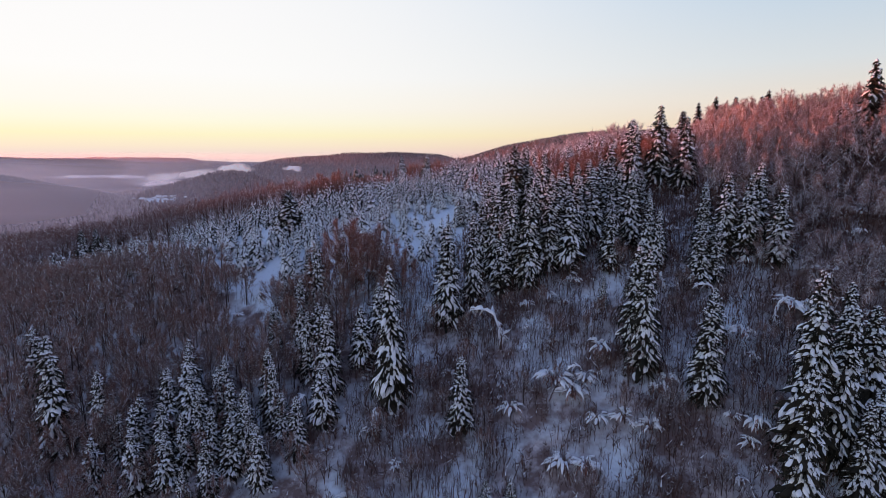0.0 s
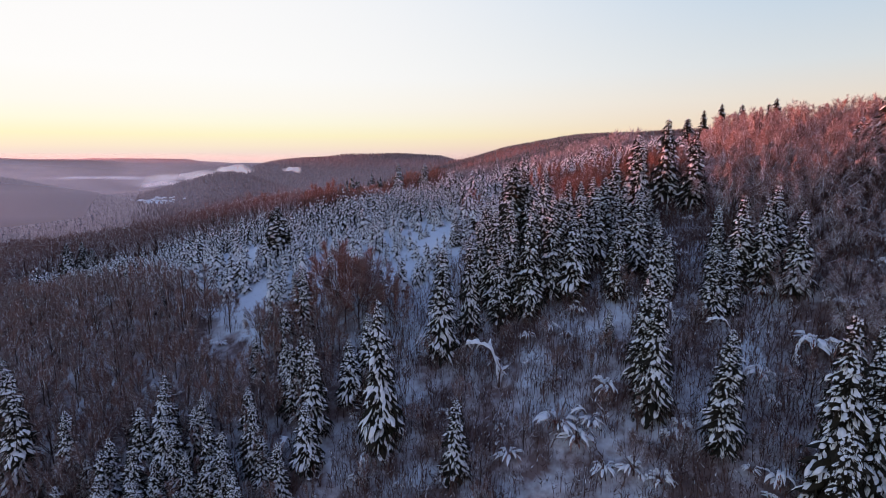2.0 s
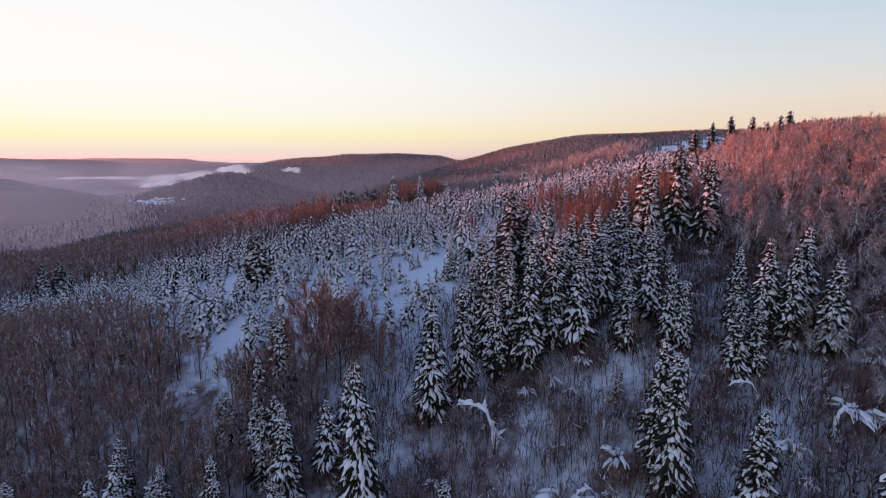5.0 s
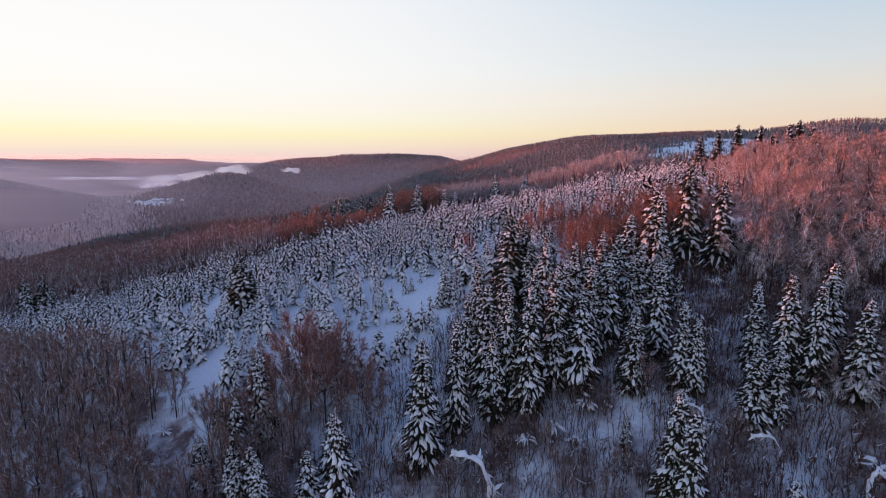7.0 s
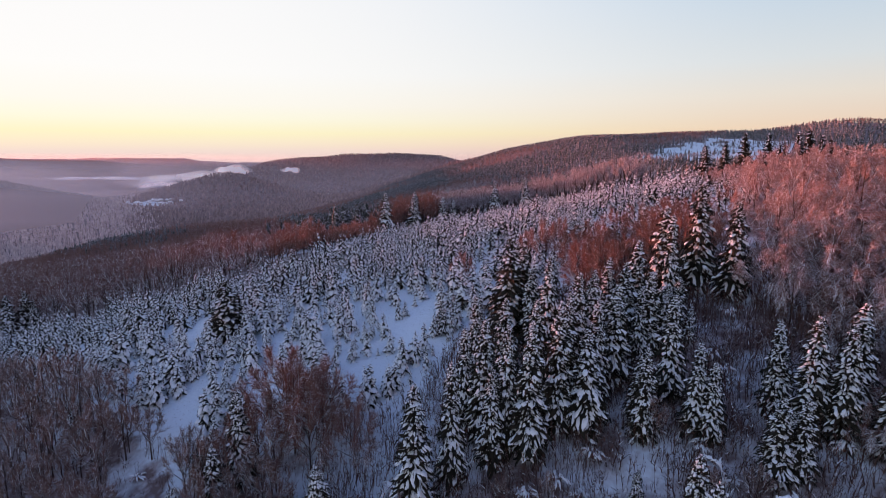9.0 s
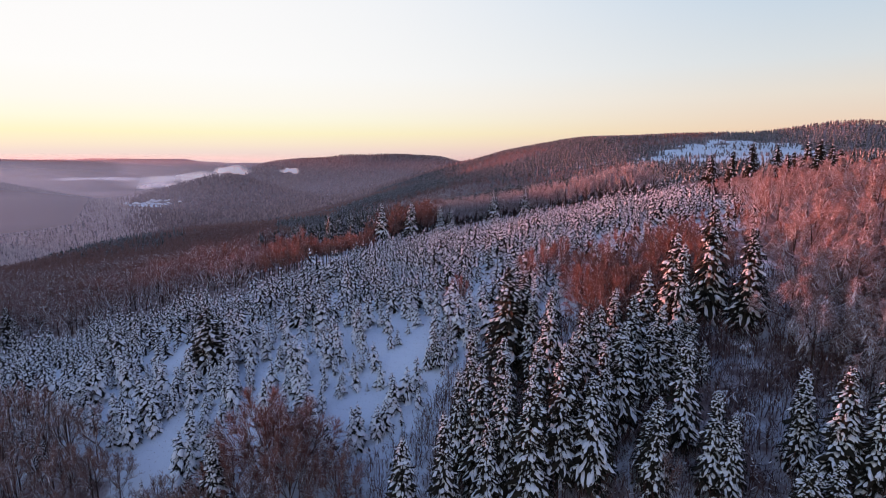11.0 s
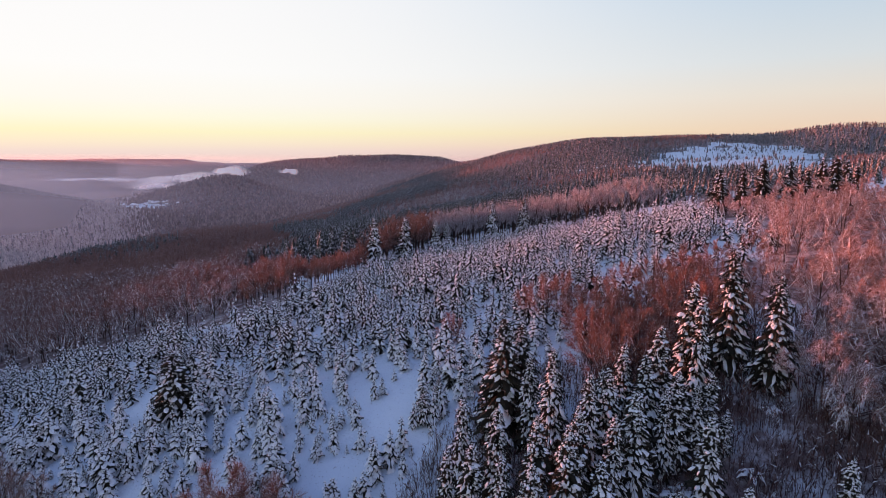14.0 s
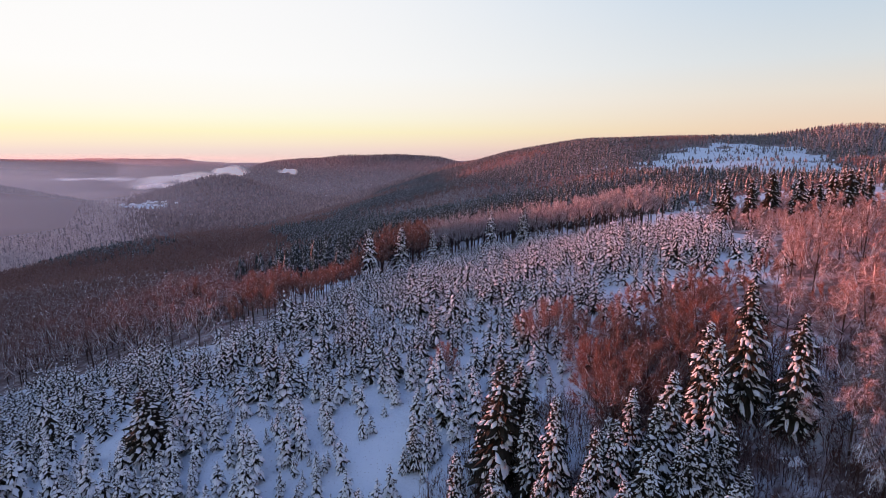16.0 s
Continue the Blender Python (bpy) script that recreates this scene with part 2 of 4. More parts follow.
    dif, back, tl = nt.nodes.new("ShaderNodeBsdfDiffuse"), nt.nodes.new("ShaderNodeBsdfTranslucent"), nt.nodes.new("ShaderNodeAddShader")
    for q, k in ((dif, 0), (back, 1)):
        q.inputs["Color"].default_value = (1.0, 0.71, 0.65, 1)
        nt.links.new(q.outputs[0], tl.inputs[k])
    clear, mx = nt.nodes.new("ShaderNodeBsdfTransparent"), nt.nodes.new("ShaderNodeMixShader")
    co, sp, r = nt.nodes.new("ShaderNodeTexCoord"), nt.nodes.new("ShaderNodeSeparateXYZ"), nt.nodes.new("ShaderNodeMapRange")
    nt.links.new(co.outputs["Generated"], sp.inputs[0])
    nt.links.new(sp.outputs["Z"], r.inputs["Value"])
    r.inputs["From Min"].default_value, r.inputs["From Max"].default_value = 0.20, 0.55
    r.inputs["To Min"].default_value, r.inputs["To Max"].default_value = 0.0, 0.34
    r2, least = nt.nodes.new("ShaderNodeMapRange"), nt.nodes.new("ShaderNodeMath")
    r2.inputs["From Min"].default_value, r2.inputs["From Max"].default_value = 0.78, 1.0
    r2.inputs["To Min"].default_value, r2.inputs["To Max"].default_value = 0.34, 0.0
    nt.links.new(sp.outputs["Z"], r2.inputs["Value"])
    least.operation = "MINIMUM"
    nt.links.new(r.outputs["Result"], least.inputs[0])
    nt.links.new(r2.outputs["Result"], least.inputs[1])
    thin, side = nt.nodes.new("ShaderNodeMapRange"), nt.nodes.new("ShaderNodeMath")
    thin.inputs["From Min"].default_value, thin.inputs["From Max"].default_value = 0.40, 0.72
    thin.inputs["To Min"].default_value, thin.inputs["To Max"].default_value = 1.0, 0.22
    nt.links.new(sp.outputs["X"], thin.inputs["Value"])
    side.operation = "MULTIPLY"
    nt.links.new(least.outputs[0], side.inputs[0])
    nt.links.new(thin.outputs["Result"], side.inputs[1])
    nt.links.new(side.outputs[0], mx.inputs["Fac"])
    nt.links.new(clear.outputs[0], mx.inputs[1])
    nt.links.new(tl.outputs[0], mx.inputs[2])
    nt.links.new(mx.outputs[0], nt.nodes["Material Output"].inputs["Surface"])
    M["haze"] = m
    return M


MAT = make_materials()


# ---- meshes from arrays of triangles ----
def tri_mesh(name, v, t, mat, smooth=False):
    me = bpy.data.meshes.new(name)
    v, t = np.asarray(v, np.float32), np.asarray(t, np.int32)
    me.vertices.add(len(v))
    me.vertices.foreach_set("co", v.ravel())
    me.loops.add(t.size)
    me.loops.foreach_set("vertex_index", t.ravel())
    me.polygons.add(len(t))
    me.polygons.foreach_set("loop_start", np.arange(0, t.size, 3, dtype=np.int32))
    me.polygons.foreach_set("use_smooth", np.full(len(t), smooth))
    me.materials.append(mat)
    me.update(calc_edges=True)
    return me


class Soup:
    """Grows a triangle mesh piece by piece."""

    def __init__(self):
        self.v, self.t, self.n = [], [], 0

    def add(self, v, t):
        v = np.asarray(v, float).reshape(-1, 3)
        self.v.append(v)
        self.t.append(np.asarray(t, int).reshape(-1, 3) + self.n)
        self.n += len(v)

    def arrays(self):
        return (np.concatenate(self.v), np.concatenate(self.t)) if self.v else (np.zeros((0, 3)), np.zeros((0, 3), int))


def tube(soup, pts, radii, sides=5):
    """A tapered limb along pts."""
    pts = np.asarray(pts, float)
    rings = []
    for i, p in enumerate(pts):
        d = pts[min(i + 1, len(pts) - 1)] - pts[max(i - 1, 0)]
        d /= np.linalg.norm(d) + 1e-9
        a = np.cross(d, (0.3, 0.8, 0.52))
        a /= np.linalg.norm(a) + 1e-9
        b = np.cross(d, a)
        w = np.arange(sides) * 2 * np.pi / sides
        rings.append(p + radii[i] * (np.outer(np.cos(w), a) + np.outer(np.sin(w), b)))
    t = []
    for i in range(len(pts) - 1):
        for j in range(sides):
            a, b = i * sides + j, i * sides + (j + 1) % sides
            t += [(a, b, b + sides), (a, b + sides, a + sides)]
    soup.add(np.concatenate(rings), t)


def lump(soup, pts, widths, heights, r, sides=5):
    """A long rounded heap of snow along pts, flat below."""
    pts = np.asarray(pts, float)
    d = pts[-1] - pts[0]
    side = np.array((-d[1], d[0], 0))
    side /= np.linalg.norm(side) + 1e-9
    rings = [pts[0][None]]
    w = np.linspace(-0.25, np.pi + 0.25, sides)
    for i in range(1, len(pts) - 1):
        k = 1 + r.uniform(-0.36, 0.36, sides)
        rings.append(pts[i] + np.outer(np.cos(w) * widths[i] * k, side) + np.outer(np.sin(w) * heights[i] * k, (0, 0, 1)))
    rings.append(pts[-1][None])
    t, m = [], len(pts) - 2
    for j in range(sides - 1):
        t.append((0, 1 + j + 1, 1 + j))
    for i in range(m - 1):
        for j in range(sides - 1):
            a = 1 + i * sides + j
            t += [(a, a + 1, a + 1 + sides), (a, a + 1 + sides, a + sides)]
    end = 1 + m * sides
    for j in range(sides - 1):
        t.append((end, 1 + (m - 1) * sides + j, 1 + (m - 1) * sides + j + 1))
    soup.add(np.concatenate(rings), t)


def spruce_arrays(seed, h, spread, levels, per, snow_part=0.85, detail=2, droop=1.1, plump=1.0):
    """Trunk, needle crown and snow load of a spruce of height h, base at the origin."""
    r = np.random.default_rng(seed)
    trunk, crown, snow = Soup(), Soup(), Soup()
    fine = detail == 2
    lean = r.uniform(-0.012, 0.012, 2) * h
    axis = lambda u: np.array((lean[0] * u * u, lean[1] * u * u, h * u))
    tube(trunk, [axis(u) - (0, 0, 0.6 if u == 0 else 0) for u in (0, 0.3, 0.65, 1.0)], [0.017 * h, 0.012 * h, 0.007 * h, 0.001 * h], 6 if fine else 4)
    for i in range(levels):
        u = 0.08 + 0.90 * (i / (levels - 1)) ** 0.92
        reach = (0.80 if detail == 2 else 0.88) * spread * (1 - u) ** (0.55 if detail == 2 else 0.6) * (1 if u > 0.16 else 0.8) + (0.016 if detail == 2 else 0.03) * h * (1 - 0.6 * u)
        n = max(3, int(round(per * (0.55 + 0.6 * (1 - u)))))
        turn = r.uniform(0, 7)
        for j in range(n):
            a = turn + 2 * np.pi * j / n + r.uniform(-0.4, 0.4)
            L = reach * r.uniform(0.52, 1.28)
            if r.random() < 0.07:
                continue
            out, side = np.array((np.cos(a), np.sin(a), 0)), np.array((-np.sin(a), np.cos(a), 0))
            z0 = axis(u) + (0, 0, r.uniform(-0.45, 0.45) * h / levels)
            sag = droop * r.uniform(0.6, 1.4) * (0.6 + 0.5 * (1 - u))
            line = lambda s: z0 + out * L * s + np.array((0, 0, L * (0.16 * s - sag * s ** 1.5 + 0.12 * s ** 4)))
            wide = L * r.uniform(0.16, 0.26) + 0.010 * h
            ss = ((0.0, 1.0), (0.05, 0.55, 1.0), (0.05, 0.4, 0.72, 1.0))[detail]
            ww = ((0.9, 0.4), (0.4, 1.0, 0.06), (0.25, 0.66, 0.5, 0.06))[detail]
            v = []
            for s, w in zip(ss, ww):
                p, hang = line(s), wide * w * r.uniform(0.7, 1.2)
                v += [p + side * wide * w * r.uniform(0.8, 1.2) - (0, 0, hang), p, p - side * wide * w * r.uniform(0.8, 1.2) - (0, 0, hang)]
            t = []
            for k in range(len(ss) - 1):
                q = 3 * k
                t += [(q, q + 1, q + 4), (q, q + 4, q + 3), (q + 1, q + 2, q + 5), (q + 1, q + 5, q + 4)]
            crown.add(v, t)
            for k in range((0, 2, 9)[detail]):   # hanging twigs along both edges
                s, sg = r.uniform(0.2, 1.0), r.choice((-1, 1))
                p = line(s) + side * sg * wide * r.uniform(0.3, 1.1) - (0, 0, wide * 0.5)
                e = p + out * r.uniform(-0.1, 0.7) * wide + side * sg * wide * 0.3 - np.array((0, 0, wide * r.uniform(0.6, 1.7)))
                q = out * wide * (0.26 if detail < 2 else 0.15)
                crown.add([p - q, p + q, e], [(0, 1, 2)])
            # snow lies in clumps and fingers that hang along the bough
            for off in ((0.0,), (-0.38, 0.38), (-0.64, -0.22, 0.2, 0.62))[detail]:
                # the lee side and the skirts carry less
                if r.random() > snow_part * ((0.84 + 0.16 * np.cos(a + 0.5)) * min(1, 0.5 + 1.8 * u) if detail == 2 else 1):
                    continue
                s0 = r.uniform(0.05, 0.68) if detail == 2 else r.uniform(0.08, 0.5)
                s1 = min(1.14, s0 + r.uniform(0.2, 0.5)) if detail == 2 else r.uniform(0.8, 1.1)
                sv = np.linspace(s0, s1, (3, 3, 4)[detail])
                hw = wide * r.uniform(0.22, 0.50) * plump * (1.12, 1.1, 1.05)[detail]
                hw = min(0.85 * hw, 0.015 * h) if detail == 2 else hw
                fat = np.array(((0, 1.1, 0), (0, 1.1, 0), (0, 0.9, 1.0, 0))[detail])
                k = off + r.uniform(-0.14, 0.14)
                pts = [line(s) + side * wide * k * min(1, 1.6 * (1.05 - s) + 0.35) + (0, 0, 0.03 - wide * abs(k) * 0.85) for s in sv]
                lump(snow, pts, fat * hw, fat * hw * r.uniform(0.7, 1.2) + 0.02, r, 5 if detail == 2 else 4)
    top = axis(1.0)
    cap = 1.0 if detail == 2 else 3.2    # young tops wear a cap of snow
    lump(snow, [top + (-0.02 * cap * spread, 0, -0.045 * h), top + (0, 0, -0.02 * h - 0.004 * cap * h), top + (0.02 * cap * spread, 0, -0.045 * h)],
         (0, 0.035 * cap * spread, 0), (0, 0.016 * h * (1 + 0.35 * cap), 0), r, 5)
    return trunk.arrays(), crown.arrays(), snow.arrays()


def beech_arrays(seed, h, spread, limbs, subs, twigs, snow_share=0.3, thick=1.0, low=0.16, arch=0.0, upright=0.0):
    """Trunk, limbs (a list), twigs and snow load of a bare beech. arch: how far the boughs bow over; upright: how steep they stand."""
    r = np.random.default_rng(seed)
    trunk, crown, snow, arms = Soup(), Soup(), Soup(), []
    fork = h * r.uniform(low, low + 0.10)
    top = np.array((r.uniform(-0.05, 0.05) * h, r.uniform(-0.05, 0.05) * h, h * 0.84))
    tube(trunk, [(0, 0, -0.6), (0, 0, fork), top * 0.62 + (0, 0, 0.1 * h), top], [0.013 * h, 0.010 * h, 0.006 * h, 0.0015 * h], 5)
    tv, sv = [], []

    def strip(p, m, e, w):
        """A twig from p over m to e, tapering."""
        q = np.cross(e - p, r.normal(size=3))
        q *= w / (np.linalg.norm(q) + 1e-9)
        tv.extend(((p, m + q, m - q), (m - q, m + q, e)))

    def lay(p, m, e, w):
        """Snow along the top of a twig."""
        q = np.cross(e - p, (0, 0, 1.0))
        q *= w / (np.linalg.norm(q) + 1e-9)
        sv.extend(((p, m + q, m - q), (m - q, m + q, e)))

    for i in range(limbs):
        a = 2.4 * i + r.uniform(-0.3, 0.3)
        q = ((i + 0.5) / limbs) ** 0.5
        z = fork + (h * 0.5 - fork) * (1 - q) * r.uniform(0.7, 1.2)
        reach = spread * q * r.uniform(0.8, 1.0)
        p0 = np.array((0, 0, max(z, fork)))
        p2 = np.array((np.cos(a) * reach, np.sin(a) * reach, h * (0.95 - (0.50 - 0.2 * upright) * q * q) * r.uniform(0.9, 1.0)))
        p1 = p0 * 0.5 + p2 * 0.5 + np.array((np.cos(a), np.sin(a), -0.25)) * reach * 0.20
        arm = Soup()
        tube(arm, [p0, p1, p2], [0.0060 * h * thick ** 0.5, 0.0042 * h * thick ** 0.5, 0.0012 * h], 4)
        arms.append(arm.arrays())
        curve = lambda s: (1 - s) ** 2 * p0 + 2 * s * (1 - s) * (2 * p1 - 0.5 * p0 - 0.5 * p2) + s * s * p2
        if snow_share > 0.2:
            lump(snow, [curve(s) + (0, 0, 0.05) for s in (0.30, 0.55, 0.82, 1.0)], np.array((0, 0.006, 0.005, 0)) * h, np.array((0, 0.009, 0.007, 0)) * h, r, 4)
        for j in range(subs):
            b0 = curve(0.22 + 0.78 * r.random() ** 0.7)
            out = np.array((b0[0], b0[1], (b0[2] - 0.42 * h) * (1 + upright)))
            d = out / (np.linalg.norm(out) + 1e-9) + r.normal(size=3) * 0.45 + (0, 0, 0.25 + 0.6 * upright)
            d /= np.linalg.norm(d)
            L = h * r.uniform(0.09, 0.18)
            m, e = b0 + d * L * 0.5, b0 + d * L - (0, 0, arch * L * r.uniform(0.4, 1.2))
            w = 0.0030 * h * thick
            strip(b0, m, e, w)
            if r.random() < snow_share and d[2] < 0.85:
                up = np.array((0, 0, w * 1.1))
                f0, f1 = r.uniform(0.0, 0.35), r.uniform(0.6, 1.0)
                lay(b0 + (m - b0) * 2 * f0 + up, m + up, m + (e - m) * f1 + up, w * 1.75)
            for k in range(twigs):
                s = r.uniform(0.15, 1.0)
                c0 = b0 * (1 - s) + e * s + (m - 0.5 * (b0 + e)) * 4 * s * (1 - s)
                f = d + r.normal(size=3) * 0.55 + (0, 0, 0.35 * upright - 0.5 * arch)
                f /= np.linalg.norm(f)
                g = np.cross(f, r.normal(size=3))
                g *= 0.0026 * h * thick / (np.linalg.norm(g) + 1e-9)
                tip = c0 + f * h * r.uniform(0.04, 0.095)
                tv.append((c0 - g, c0 + g, tip))
                if r.random() < 0.35 * snow_share and f[2] < 0.7:
                    g = np.cross(f, (0, 0, 1.0))
                    g *= 0.0036 * h * thick / (np.linalg.norm(g) + 1e-9)
                    up = np.array((0, 0, 0.003 * h * thick))
                    sv.append((c0 - g + up, c0 + g + up, tip + up))
    for soup, rows in ((crown, tv), (snow, sv)):
        if rows:
            v = np.array(rows).reshape(-1, 3)
            soup.add(v, np.arange(len(v)).reshape(-1, 3))
    return trunk.arrays(), arms, crown.arrays(), snow.arrays()


def brush_arrays(seed):
    """A tuft of upright stems of height 1 with twigs, and the snow on it."""
    r = np.random.default_rng(seed)
    tv, sv = [], []

    def strip(p, d, L, w, cover):
        q = np.cross(d, r.normal(size=3))
        q *= w / (np.linalg.norm(q) + 1e-9)
        tv.append((p - q, p + q, p + d * L))
        if r.random() < cover and d[2] < 0.75:
            q = np.cross(d, (0, 0, 1.0))
            q *= w * 1.4 / (np.linalg.norm(q) + 1e-9)
            sv.append((p - q + (0, 0, w), p + q + (0, 0, w), p + d * L * 0.8 + (0, 0, w)))

    for i in range(4):
        p = np.array((*r.uniform(-0.26, 0.26, 2), -0.03))
        d = np.array((*r.normal(0, 0.10, 2), 1.0))
        L = r.uniform(0.55, 1.0)
        strip(p, d, L, 0.013, 0)
        for j in range(7):
            c = p + d * L * r.uniform(0.25, 0.95)
            e = np.array((*r.normal(0, 0.38, 2), r.uniform(0.3, 1.0)))
            strip(c, e / np.linalg.norm(e), r.uniform(0.12, 0.30), 0.012, 0.3)
    f = lambda a: (np.array(a).reshape(-1, 3), np.arange(3 * len(a)).reshape(-1, 3))
    return f(tv), f(sv)


def snow_bush_arrays(seed):
    """A low bush bowed under snow, height 1."""
    r = np.random.default_rng(seed)
    crown, snow = Soup(), Soup()
    for i in range(34):
        a, L = r.uniform(0, 7), r.uniform(0.5, 1.1)
        out = np.array((np.cos(a), np.sin(a), 0))
        z = r.uniform(0.5, 1.0)
        line = [np.array((0, 0, 0.1)), out * L * 0.45 + (0, 0, z * 0.85), out * L * 0.8 + (0, 0, z * 0.72), out * L + (0, 0, z * 0.4)]
        q = np.array((-np.sin(a), np.cos(a), 0)) * 0.03
        for k in range(3):
            crown.add([line[k] - q, line[k] + q, line[k + 1]], [(0, 1, 2)])
        if i % 2:
            w = r.uniform(0.05, 0.11)
            lump(snow, [p + (0, 0, 0.02) for p in (line[1] * 0.7, line[1], line[2], line[3])], (0, w, w * 0.9, 0), (0, w, w * 0.8, 0), r, 4)
    return crown.arrays(), snow.arrays()


def bent_stem_arrays(seed):
    """A young stem of height 1 bowed to the ground by its snow."""
    r = np.random.default_rng(seed)
    stem, crown, snow = Soup(), Soup(), Soup()
    a = np.linspace(0, 2.5, 8)
    line = np.c_[0.62 * (1 - np.cos(a)) + r.uniform(-0.03, 0.03, 8), r.uniform(-0.05, 0.05, 8), np.sin(a) * 0.62 + 0.38 * np.minimum(1, a)]
    tube(stem, np.r_[[(0, 0, -0.1)], line], [0.03, 0.028, 0.026, 0.024, 0.022, 0.018, 0.014, 0.010, 0.004], 5)
    for k in range(1, 7):
        w = r.uniform(0.05, 0.11)
        lump(snow, [line[k - 1] + (0, 0, 0.02), line[k] * 0.6 + line[k - 1] * 0.4 + (0, 0, 0.03), line[k], line[min(k + 1, 7)]], (0, w, w, 0), (0, w, w, 0), r, 5)
        for _ in range(6):
            e = np.array((*r.normal(0, 0.2, 2), r.uniform(-0.35, 0.15)))
            q = np.cross(e, r.normal(size=3))
            q *= 0.012 / np.linalg.norm(q)
            crown.add([line[k] - q, line[k] + q, line[k] + e], [(0, 1, 2)])
            if r.random() < 0.5:
                lump(snow, [line[k], line[k] + e * 0.4 + (0, 0, 0.02), line[k] + e], (0, 0.04, 0), (0, 0.05, 0), r, 4)
    return stem.arrays(), crown.arrays(), snow.arrays()


def joined(pieces):
    s = Soup()
    for v, t in pieces:
        s.add(v, t)
    return s.arrays()


def far_conifer_arrays(seed, sides=6, tiers=3):
    """A spruce of height 1 seen from far: ragged tiers."""
    r = np.random.default_rng(seed)
    s = Soup()
    for i in range(tiers):
        z0, z1 = 0.06 + 0.30 * i * 3 / tiers, min(1.0, 0.06 + 0.30 * i * 3 / tiers + 0.5 + 0.1 * i)
        rad = 0.17 * (1 - 0.27 * i * 3 / tiers)
        w = np.arange(sides) * 2 * np.pi / sides + r.uniform(0, 3)
        k = r.uniform(0.7, 1.3, sides)
        v = np.c_[np.cos(w) * rad * k, np.sin(w) * rad * k, z0 + r.uniform(-0.04, 0.05, sides)]
        s.add(np.r_[v, [(0, 0, z1)]], [(j, (j + 1) % sides, sides) for j in range(sides)])
    return s.arrays()


def far_broadleaf_arrays(seed, n=40):
    """A bare broadleaved tree of height 1 seen from far: a stem and many upright sprays."""
    r = np.random.default_rng(seed)
    v = [(-0.012, 0, 0), (0.012, 0, 0), (0, 0, 0.8)]
    for i in range(n):
        a, q = r.uniform(0, 2 * np.pi), r.random() ** 0.5
        z = r.uniform(0.28, 0.72)
        p = np.array((np.cos(a) * q * 0.26, np.sin(a) * q * 0.26, z))
        d = np.array((np.cos(a) * 0.10, np.sin(a) * 0.10, 0.0)) * r.uniform(0.3, 1.2) + (0, 0, r.uniform(0.14, 0.30) * (1.15 - q * 0.5))
        w = r.normal(size=3)
        w = np.cross(w, d)
        w *= r.uniform(0.018, 0.040) * (24 / n) ** 0.5 / (np.linalg.norm(w) + 1e-9)
        v += [p - w, p + w, p + d]
    return np.array(v), np.arange(len(v)).reshape(-1, 3)


def scatter(name, templates, places, mat, smooth=False, label="", category="", lean=0.0):
    """One object of kind stuff: templates (v, t) set at rows of x, y, z, size, width."""
    r = np.random.default_rng(len(places) + 7)
    vs, ts, n = [], [], 0
    pick = r.integers(0, len(templates), len(places))
    for k, (v, t) in enumerate(templates):
        p = places[pick == k]
        if not len(p) or not len(v):
            continue
        a = r.uniform(0, 2 * np.pi, len(p))
        c, s = np.cos(a) * p[:, 3] * p[:, 4], np.sin(a) * p[:, 3] * p[:, 4]
        x = v[None, :, 0] * c[:, None] - v[None, :, 1] * s[:, None] + p[:, 0, None]
        y = v[None, :, 0] * s[:, None] + v[None, :, 1] * c[:, None] + p[:, 1, None]
        tip = np.maximum(v[None, :, 2], 0) ** 1.5
        x = x + r.normal(0, lean, len(p))[:, None] * tip * p[:, 3, None]
        y = y + r.normal(0, lean, len(p))[:, None] * tip * p[:, 3, None]
        z = v[None, :, 2] * p[:, 3, None] + p[:, 2, None]
        vs.append(np.stack((x, y, z), -1).reshape(-1, 3))
        ts.append((t[None] + (n + np.arange(len(p)) * len(v))[:, None, None]).reshape(-1, 3))
        n += len(p) * len(v)
    ob = new(name, tri_mesh(name, np.concatenate(vs), np.concatenate(ts), mat, smooth))
    return tagged(ob, label, category, kind="stuff")


# ---- the lie of the land ----
XS = (-300, -150, -60, 0, 60, 120, 200, 400)
YS = (0, 60, 95, 120, 150, 200, 245, 300, 400, 600)
NEAR = (
    (-75, -60, -45, -38, -28, -8, 20, 40),
    (-65, -50, -38, -31, -27, 4, 30, 45),
    (-58, -40, -25, -14, 7, 32, 44, 48),
    (-50, -29, -11, 3, 19, 39, 48, 50),
    (-42, -18, 8, 17, 27.5, 45, 50, 52),
    (-38, -10, 17, 25.5, 35, 48, 52, 55),
    (-36, -8, 17.5, 28, 39, 48, 52, 57),
    (-34, -7, 12, 18, 31, 45, 51, 60),
    (-38, -20, 6, 12, 20, 34, 45, 62),
    (-62, -42, -15, -4, 6, 14, 25, 60),
)
STEP, GX0, GY0, GX1, GY1 = 5.0, -700.0, -300.0, 800.0, 1000.0


def smooth01(a, b, x):
    t = np.clip((x - a) / (b - a), 0.0, 1.0)
    return t * t * (3 - 2 * t)


def near_grid():
    gx, gy = np.arange(GX0, GX1 + 1, STEP), np.arange(GY0, GY1 + 1, STEP)
    rows = np.array([np.interp(gx, XS, row) for row in NEAR])
    g = np.array([np.interp(gy, YS, rows[:, i]) for i in range(len(gx))]).T
    for _ in range(14):   # round off the breaks of slope
        p = np.pad(g, 1, mode="edge")
        g = (p[:-2, 1:-1] + p[2:, 1:-1] + p[1:-1, :-2] + p[1:-1, 2:] + 2 * g) / 6
    return g


GRID = near_grid()


